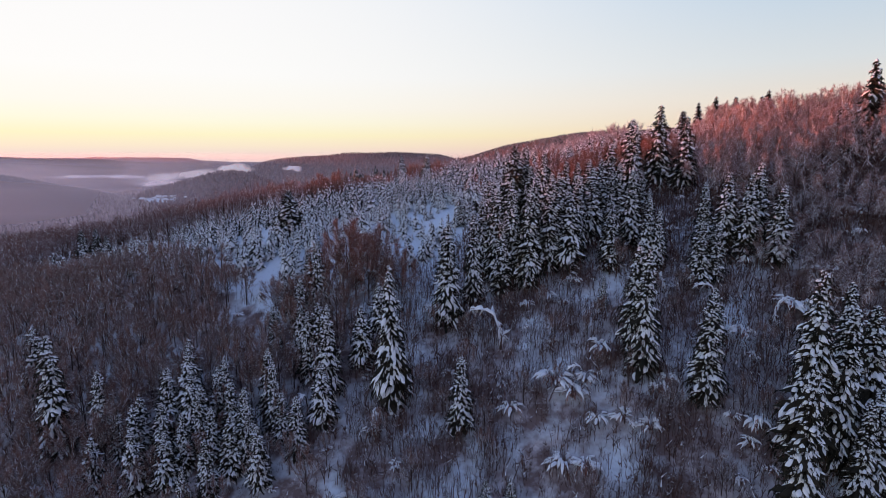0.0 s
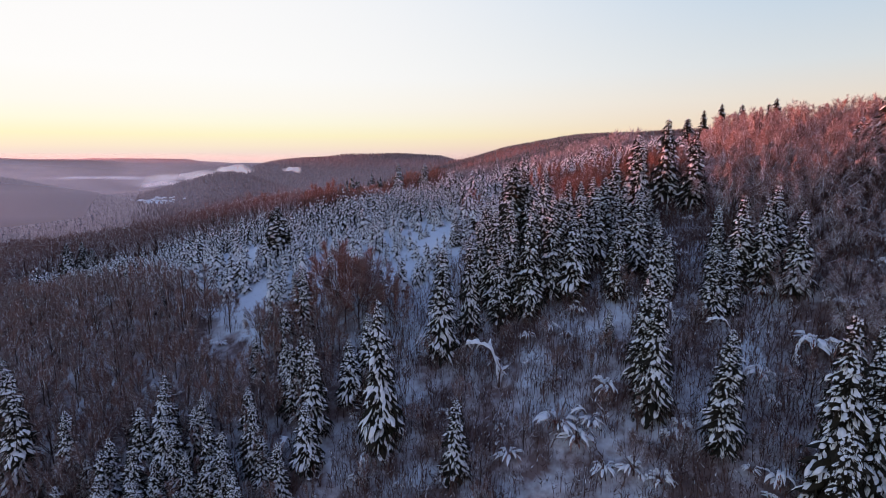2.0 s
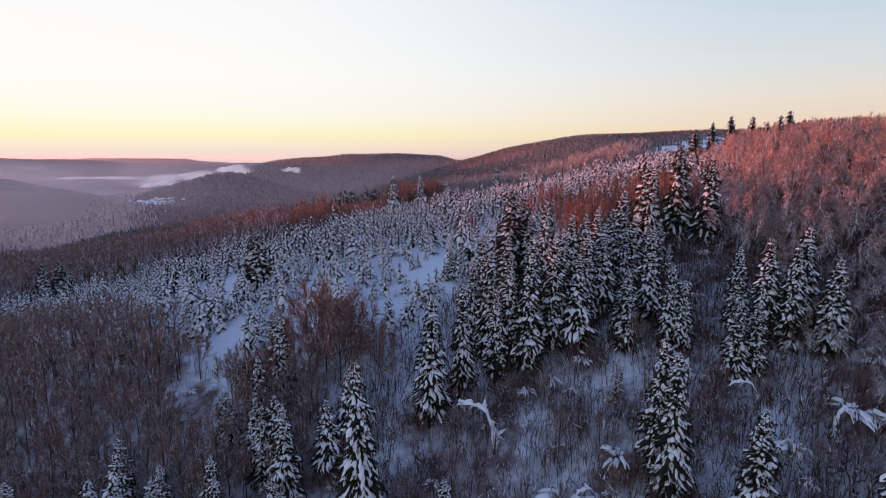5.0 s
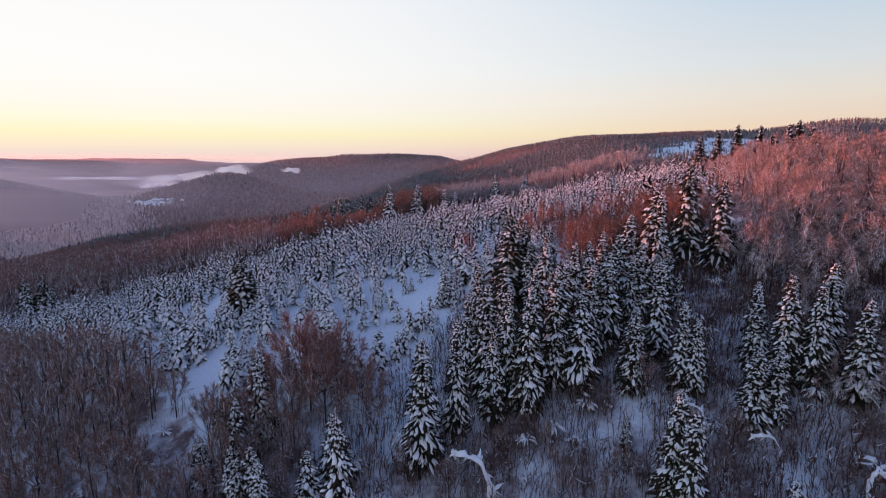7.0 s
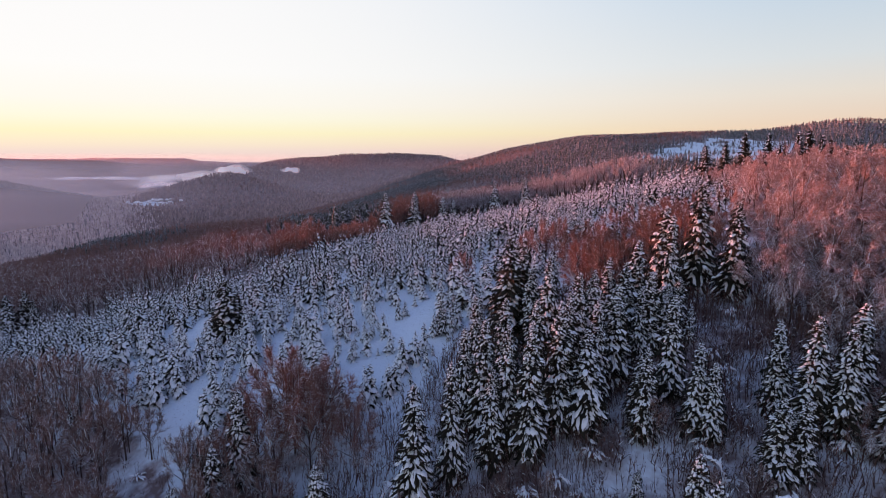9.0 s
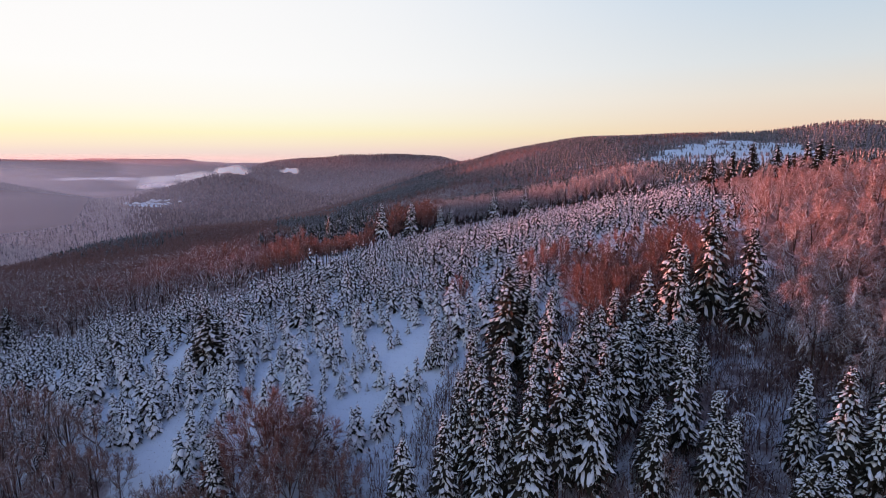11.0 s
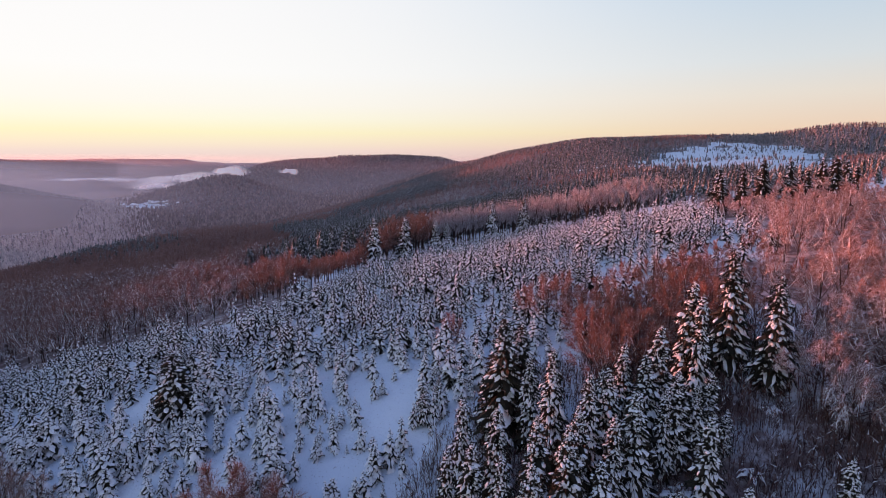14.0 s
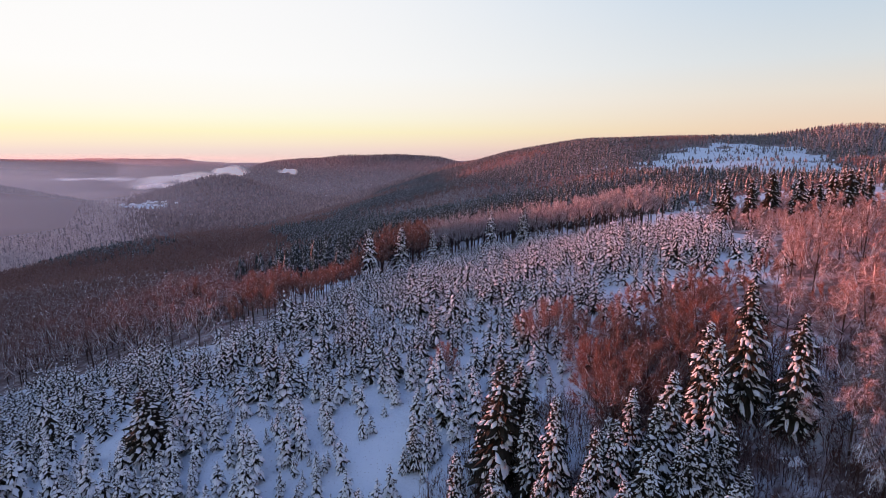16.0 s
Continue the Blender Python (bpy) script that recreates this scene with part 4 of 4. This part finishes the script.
def plant_beeches():
    r = np.random.default_rng(9)
    rows = [(x, y, h, "ruddy") for x, y, h in LONE] + [(x, y, h, "frosted") for x, y, h in FROSTED_LONE]
    lone = np.array([q[:2] for q in rows])
    for n, (style, step, height, share, where) in enumerate(STANDS):
        x, y, _ = spread_points(-345, 300, 60, 475, step, 60 + n, 0.42)
        ok = where(x, y) & (r.random(len(x)) < share) & (np.abs(x - 0.1 * y) < 0.86 * y + 26) & ~bare(x, y)
        ok &= np.min(np.hypot(x[:, None] - lone[None, :, 0], y[:, None] - lone[None, :, 1]), axis=1) > (5 if style in ("ruddy", "frosted") else 3)
        for sx, sy, _, _ in SOLITARY:
            ok &= np.hypot(x - sx, (y - sy + 3) * 0.7) > 7
        rows += [(float(a), float(b), float(np.interp(b, *height) * r.uniform(0.78, 1.16)), style) for a, b in zip(x[ok], y[ok])]
    few = len(lone)
    order = list(range(few)) + sorted(range(few, len(rows)), key=lambda i: math.hypot(rows[i][0] * 0.9, rows[i][1] - 70))
    first, rest = order[:290], order[290:]
    low, high = "bare beech with red-brown twigs and a little snow", "bare beech thick with hoar frost and snow on its branches"
    kinds = {"slender": [beech("beech", 500 + i, 12.0, 3.0 + 0.4 * i, 7, 17, 20, 0.85, "slender bare beech with snow along its steep branches", "bare beeches", 0.16, "rimy", 0.1, 0.8) for i in range(3)],
             "ruddy": [beech("beech", 505 + i, 12.0, 5.0 + 0.5 * i, 11, 28, 22, 0.6, low, "bare beeches", 0.10, "twigs", 0.1, 0.3) for i in range(3)],
             "frosted": [beech("beech", 510 + i, 12.0, 5.4 + 0.5 * i, 10, 27, 19, 0.95, high, "bare beeches", 0.16, "frosted", 0.75, 0.0) for i in range(3)]}
    used = set()
    for i in first:
        x, y, h, style = rows[i]
        k = (style if style in kinds else "ruddy", int(r.integers(0, 3)))
        m = stand(None, x, y, h / 12, float(r.uniform(0.85, 1.15)), float(r.uniform(0, 360)))
        if k in used:
            another(kinds[k[0]][k[1]], m)
        else:
            kinds[k[0]][k[1]].matrix_basis = m
            used.add(k)
    # the rest of each stand: twig material, spread, limbs, boughs, twigs, snow, thickness, lowest fork, bow, steepness
    shapes = {"slender": ("rimy", 3.3, 6, 11, 13, 0.75, 1.15, 0.14, 0.1, 0.8), "broad": ("far_broadleaf", 4.4, 8, 11, 11, 0.7, 1.25, 0.10, 0.3, 0.4),
              "tall": ("twigs", 2.7, 6, 9, 10, 0.2, 1.6, 0.42, 0.0, 0.7), "rimed": ("hoar", 2.8, 6, 9, 10, 0.6, 1.6, 0.36, 0.1, 0.6),
              "frosted": ("frosted", 5.6, 8, 18, 16, 0.9, 1.0, 0.12, 0.6, 0.1), "ruddy": ("twigs", 5.0, 9, 18, 19, 0.25, 1.15, 0.08, 0.1, 0.2)}
    for style, (twig, spread, limbs, subs, twigs, snow_share, thick, fork, arch, upright) in shapes.items():
        q = np.array([rows[i][:3] for i in rest if rows[i][3] == style])
        if not len(q):
            continue
        q = np.c_[q[:, 0], q[:, 1], land(q[:, 0], q[:, 1]), q[:, 2], r.uniform(0.85, 1.2, len(q))]
        sets = [beech_arrays(540 + i, 12.0, spread, limbs, subs, twigs, snow_share, thick, fork, arch, upright) for i in range(6)]
        stem = [joined([s[0]] + s[1][:4]) for s in sets]
        for temps, mat, kind, lab in ((stem, MAT["bark"], "beech_trunks", "grey trunks of the beech wood"),
                                      ([s[2] for s in sets], MAT[twig], "beech_twigs", "red-brown twigs of the bare beech wood" if twig not in ("frosted", "hoar") else "frosted twigs of the bare beech wood"),
                                      ([s[3] for s in sets], MAT["snow"], "beech_snow", "snow on the branches of the beech wood")):
            scatter(kind, [(v / 12, t) for v, t in temps], q, mat, False, lab, "beech wood", 0.03)


plant_beeches()


# ---- brush between the front trees ----
BIG_BUSH = ((21.8, 100.1, 3.2), (24.4, 96.4, 3.0), (13, 96.9, 2.8), (27.2, 98.5, 2.6), (31.6, 103.6, 3), (20.6, 85.9, 2.8), (23.9, 84.4, 3.2), (35.9, 88, 2.8), (32, 90.5, 2.4),
            (39.5, 93.1, 2.6), (56.3, 98.2, 3.2), (52.4, 84.7, 3.2), (66, 100.1, 3.6), (69.5, 97.6, 3.4))


def plant_slope_below():
    """The wood goes on down the slope under the camera."""
    x, y, r = spread_points(-220, 200, -160, 72, 8.5, 61)
    keep = (r.random(len(x)) < 0.8) & ((np.hypot(x - 3, y - 20) > 7) | (y < -30))
    x, y = x[keep], y[keep]
    sets = [beech_arrays(640 + i, 12.0, 4.4, 6, 6, 3, 0.0, 2.2, 0.06) for i in range(4)]
    q = np.c_[x, y, land(x, y), r.uniform(7, 13, len(x)), r.uniform(0.9, 1.2, len(x))]
    scatter("slope_trunks", [((v / 12), t) for v, t in (joined([s[0]] + s[1][:4]) for s in sets)], q, MAT["bark"], False, "grey trunks of the bare wood on the slope", "beech wood")
    scatter("slope_twigs", [(s[2][0] / 12, s[2][1]) for s in sets], q, MAT["twigs"], False, "red-brown twigs of the bare wood on the slope", "beech wood")


plant_slope_below()


def plant_brush():
    x, y, r = spread_points(-140, 120, 62, 172, 1.0, 21)
    open_snow = (((x - 22) / 13) ** 2 + ((y - 88) / 9) ** 2 < 1) | (((x - 36) / 5) ** 2 + ((y - 117) / 5) ** 2 < 1)
    keep = (y < front_edge(x) - 1) & (np.abs(x) < 0.86 * y + 5) & (r.random(len(x)) < np.where(open_snow & (np.sin(x * 0.9 + np.sin(y)) + np.cos(y * 0.7 - 0.4 * x) > -0.7), 0.2, np.where(x < -18, 0.2, np.clip(0.86 + 0.32 * np.sin(x * 0.21 + 1.6 * np.sin(y * 0.16)) * np.cos(y * 0.27 - 0.1 * x), 0.5, 1.0))))
    x, y = x[keep], y[keep]
    p = np.c_[x, y, land(x, y) - 0.05, 1.2 + 4.6 * r.random(len(x)) ** 1.4, r.uniform(0.7, 1.5, len(x))]
    sets = [brush_arrays(700 + i) for i in range(8)]
    scatter("brush_twigs", [s[0] for s in sets], p, MAT["brush"], False, "thin bare brush standing in the snow", "brush")
    scatter("brush_snow", [s[1] for s in sets], p, MAT["snow"], False, "snow caught on the brush", "brush")
    # bushes bowed under snow
    x, y, r = spread_points(-70, 100, 66, 150, 5.5, 22)
    keep = (y < front_edge(x) - 2) & (r.random(len(x)) < 0.42)
    x, y = x[keep][:150], y[keep][:150]
    kinds = []
    for i in range(4):
        cr, sn = snow_bush_arrays(720 + i)
        kinds.append(thing("bush", [("crown", cr, MAT["twigs"], False, "thin arching twigs"), ("snow_load", sn, MAT["snow"], True, "white snow bowing the twigs")],
                           "low bush bowed under a load of snow", "bush", "snowy bushes"))
    size = r.uniform(1.0, 2.6, len(x))
    x, y, size = np.r_[x, [q[0] for q in BIG_BUSH]], np.r_[y, [q[1] for q in BIG_BUSH]], np.r_[size, [q[2] for q in BIG_BUSH]]
    for n, (a, b) in enumerate(zip(x, y)):
        m = stand(None, float(a), float(b), float(size[n]), float(r.uniform(0.9, 1.4)), float(r.uniform(0, 360)), 0.05)
        if n < 4:
            kinds[n].matrix_basis = m
        else:
            another(kinds[n % 4], m)


plant_brush()

BENT = ((12.5, 110.5, 8.0, 150), (38, 104, 4.5, 30), (27, 99, 3.5, 200), (-14, 98, 4.5, 80), (55, 106, 4.5, 170), (62, 99, 5, 20), (-28, 106, 4, 260), (47, 113, 4, 120))


def plant_bent_stems():
    """Young trees bowed over by the snow."""
    first = None
    for n, (x, y, size, turn) in enumerate(BENT):
        m = stand(None, x, y, size, 1.0, turn)
        if first is None:
            st, cr, sn = bent_stem_arrays(760)
            first = thing("bent_sapling", [("trunk", st, MAT["bark"], True, ""), ("crown", cr, MAT["brush"], False, "thin bare twigs"), ("snow_load", sn, MAT["snow"], True, "white snow weighing it down")],
                          "young bare tree bowed to the ground by white snow", "tree", "bowed saplings")
            first.matrix_basis = m
        else:
            another(first, m)


plant_bent_stems()


# ---- woods farther off ----
def in_view(x, y, half):
    return np.abs(np.degrees(np.arctan2(x, y))) < half


def plant_far():
    con = [far_conifer_arrays(800 + i, 5, 3) for i in range(6)]
    bro = [far_broadleaf_arrays(820 + i, 21) for i in range(6)]
    x, y, r = spread_points(-1150, 900, 330, 1000, 7.4, 31)
    keep = in_view(x, y, 44) & ((x < -345) | (y > 470) | ((x > -95) & (y > back_edge(x) + 70) & ((x < 195) | (y > 345)))) & ~pasture(x, y)
    x2, y2, r2 = spread_points(-1700, 1700, 1000, 2300, 10.5, 32)
    k2 = in_view(x2, y2, 43) & ~pasture(x2, y2) & ((x2 > -250) | (np.hypot(x2, y2) < 1950)) & ~((x2 < -0.5 * y2 + 60 * np.sin(y2 * 0.02)) & (np.hypot(x2, y2) > 1340))
    x, y = np.r_[x[keep], x2[k2]], np.r_[y[keep], y2[k2]]
    patch = np.sin(x * 0.012 + 1.7 * np.sin(y * 0.006)) + np.cos(y * 0.011 + x * 0.004) + r.uniform(-0.8, 0.8, len(x))
    greens = ((x + 210) / 90) ** 2 + ((y - 1060) / 130) ** 2 < 1
    leafy = (patch > np.where(x > 100, 1.35, np.where(x > -230, 0.7, np.where(greens, 1.4, -1.05)))) & (y > np.where(x > -70, 780, np.where(x > -100, 470, 0)))
    z = land(x, y)
    h = np.where(y > 1000, r.uniform(11, 16, len(x)), r.uniform(12, 22, len(x)))
    p = np.c_[x, y, z, h, r.uniform(0.85, 1.3, len(x))]
    open_side = (x > 0.46 * (y - 64)) & (y < 760) & (y > 350) & (r.random(len(x)) < 0.75)
    p[open_side, 3] *= 0.4
    p[(x > 0.25 * (y - 64)) & (y < 790) & ~open_side, 3] *= 0.75
    leafy = leafy | open_side
    dropped = open_side & (r.random(len(x)) < 0.5)
    x, y, p, leafy = x[~dropped], y[~dropped], p[~dropped], leafy[~dropped]
    belt = (x > -80) & (y < 790) & ~leafy
    scatter("conifer_belt", [far_conifer_arrays(860 + i, 6, 3) for i in range(6)], p[belt], MAT["belt"], False, "spruce wood behind the beeches, coloured dark for shade", "woods")
    leafy = leafy | belt
    scatter("conifer_wood", con, p[~leafy], MAT["far_conifer"], False, "snowy spruce woods on the hills", "woods")
    for far_off, temps in ((y < 1000, bro), (y >= 1000, [far_broadleaf_arrays(830 + i, 12) for i in range(6)])):
        scatter("broadleaf_wood", temps, p[leafy & ~belt & far_off], MAT["far_broadleaf"], False, "bare frosted broadleaved woods on the hills", "woods")
    x, y, r = spread_points(-3300, 1200, 1050, 4350, 14.5, 33)
    keep = in_view(x, y, 42) & ~pasture(x, y) & ((x > -0.5 * y) | (np.hypot(x, y) > 2500)) & ((np.hypot(x, y) > 2300) | ((x < -250) & (np.hypot(x, y) > 1950)) | ((x < -0.5 * y) & (np.hypot(x, y) > 1340)))
    x2, y2, _ = spread_points(-2100, -500, 1050, 2250, 9.5, 36)
    k2 = in_view(x2, y2, 42) & ~pasture(x2, y2) & (x2 < -0.5 * y2) & (np.hypot(x2, y2) > 1340) & (np.hypot(x2, y2) <= 2500)
    x, y = np.r_[x[keep], x2[k2]], np.r_[y[keep], y2[k2]]
    z = land(x, y)
    lite = [far_conifer_arrays(840 + i, 4, 2) for i in range(5)]
    close = (x < -0.5 * y) & (np.hypot(x, y) <= 2500)
    p = np.c_[x, y, z, r.uniform(14, 24, len(x)) * np.where(y > 3500, 0.6, np.where(close, 0.75, 1)), r.uniform(1.3, 2.2, len(x)) * np.where(y > 3500, 1.5, np.where(close, 0.9, 1))]
    dusky = ((y > 2900) & (x > -1150)) | ((np.hypot((x + 1050) / 380, (y - 2650) / 420) < 1)) | (y > 3750) | (x > -0.53 * y + 90 * np.sin(x * 0.013 + y * 0.009) + r.uniform(-140, 140, len(x)))
    scatter("rimed_wood", lite, p[~dusky], MAT["rimed"], False, "rimed woods across the valley", "woods")
    scatter("hill_wood", lite, p[dusky], MAT["mixed"], False, "dark mixed woods on the hills beyond the village", "woods")
    # single spruces and scrub on the pasture
    x, y, r = spread_points(330, 930, 700, 1450, 8.5, 34)
    keep = pasture(x, y) & (r.random(len(x)) < 0.22 + 0.5 * (np.sin(x * 0.021) * np.cos(y * 0.03) > 0))
    x, y = x[keep], y[keep]
    scatter("pasture_scrub", con, np.c_[x, y, land(x, y), 2.5 + 8 * r.random(len(x)) ** 3, r.uniform(1.0, 1.7, len(x))], MAT["far_conifer"], False, "scattered small trees on a snowy pasture", "woods")


plant_far()


# ---- villages in the valley ----
def build_houses():
    def house():
        root = tagged(new("house"), "small village house with a snow-covered gable roof", "house", "village houses")
        b = bmesh.new()
        bmesh.ops.create_cube(b, size=1.0, matrix=Matrix.Translation((0, 0, 2.2)) @ Matrix.Diagonal((14, 10, 5.6, 1)))
        me = bpy.data.meshes.new("wall")
        b.to_mesh(me)
        b.free()
        me.materials.append(MAT["wall"])
        new("wall", me).parent = root
        v = [(-7.6, -5.8, 4.8), (7.6, -5.8, 4.8), (7.6, 5.8, 4.8), (-7.6, 5.8, 4.8), (-7.6, 0, 9.4), (7.6, 0, 9.4)]
        t = [(0, 1, 5), (0, 5, 4), (2, 3, 4), (2, 4, 5), (0, 4, 3), (1, 2, 5), (0, 3, 2), (0, 2, 1)]
        new("roof", tri_mesh("roof", v, t, MAT["snow"])).parent = root
        return root

    first, r, n = house(), np.random.default_rng(41), 0
    for cx, cy, sx, sy, count in ((-1300, 2440, 130, 60, 26), (-1010, 2260, 50, 40, 8), (-860, 3110, 200, 34, 40)):
        for _ in range(count):
            x, y = float(r.normal(cx, sx * 0.6)), float(r.normal(cy, sy * 0.6))
            m = stand(None, x, y, float(r.uniform(0.7, 1.25)), 1.0, float(r.uniform(0, 180)))
            if n == 0:
                first.matrix_basis = m
            else:
                another(first, m)
            n += 1


build_houses()


# ---- mist and haze in the valley ----
def sheet(nx, ny, place):
    """A wavy sheet; place(u, v) gives the point for u, v in 0..1."""
    u, v = np.meshgrid(np.linspace(0, 1, nx), np.linspace(0, 1, ny))
    p = np.stack(place(u, v), -1).reshape(-1, 3)
    k = (np.arange(ny - 1)[:, None] * nx + np.arange(nx - 1)[None]).ravel()
    return p, np.concatenate((np.c_[k, k + 1, k + 1 + nx], np.c_[k, k + 1 + nx, k + nx]))


def build_mist():
    # x, y, z of the middle, half width, half height, fall to one end
    banks = ((-1600, 3400, -100, 470, 52, -60), (-2200, 3500, -97, 450, 14, -4), (-1330, 3460, -48, 190, 40, -34), (-890, 3270, -40, 75, 20, 30), (-1700, 3330, -128, 260, 22, -20))
    for cx, cy, cz, rx, rz, fall in banks:
        v, t = sheet(25, 9, lambda u, v: (cx + (u - 0.5) * 2 * rx, cy + 30 * np.sin(u * 9) + 40 * (v - 0.5), cz + (v - 0.5) * 2 * rz * (0.8 + 0.2 * np.sin(u * 11)) - (u - 0.5) * fall))
        tagged(new("mist_bank", tri_mesh("mist_bank", v, t, MAT["mist"], True)), "white morning mist lying in the valley", "mist", kind="stuff")
    # translucent sheets hung across the valley stand in for aerial haze
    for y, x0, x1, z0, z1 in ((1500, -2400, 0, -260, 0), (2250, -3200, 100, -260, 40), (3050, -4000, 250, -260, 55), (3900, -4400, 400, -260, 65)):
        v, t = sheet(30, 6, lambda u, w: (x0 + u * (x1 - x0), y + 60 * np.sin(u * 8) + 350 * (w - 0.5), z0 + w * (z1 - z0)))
        tagged(new("haze_veil", tri_mesh("haze_veil", v, t, MAT["haze"], True)), "pale pink sheet standing in for haze across the valley", "haze", kind="stuff")


build_mist()
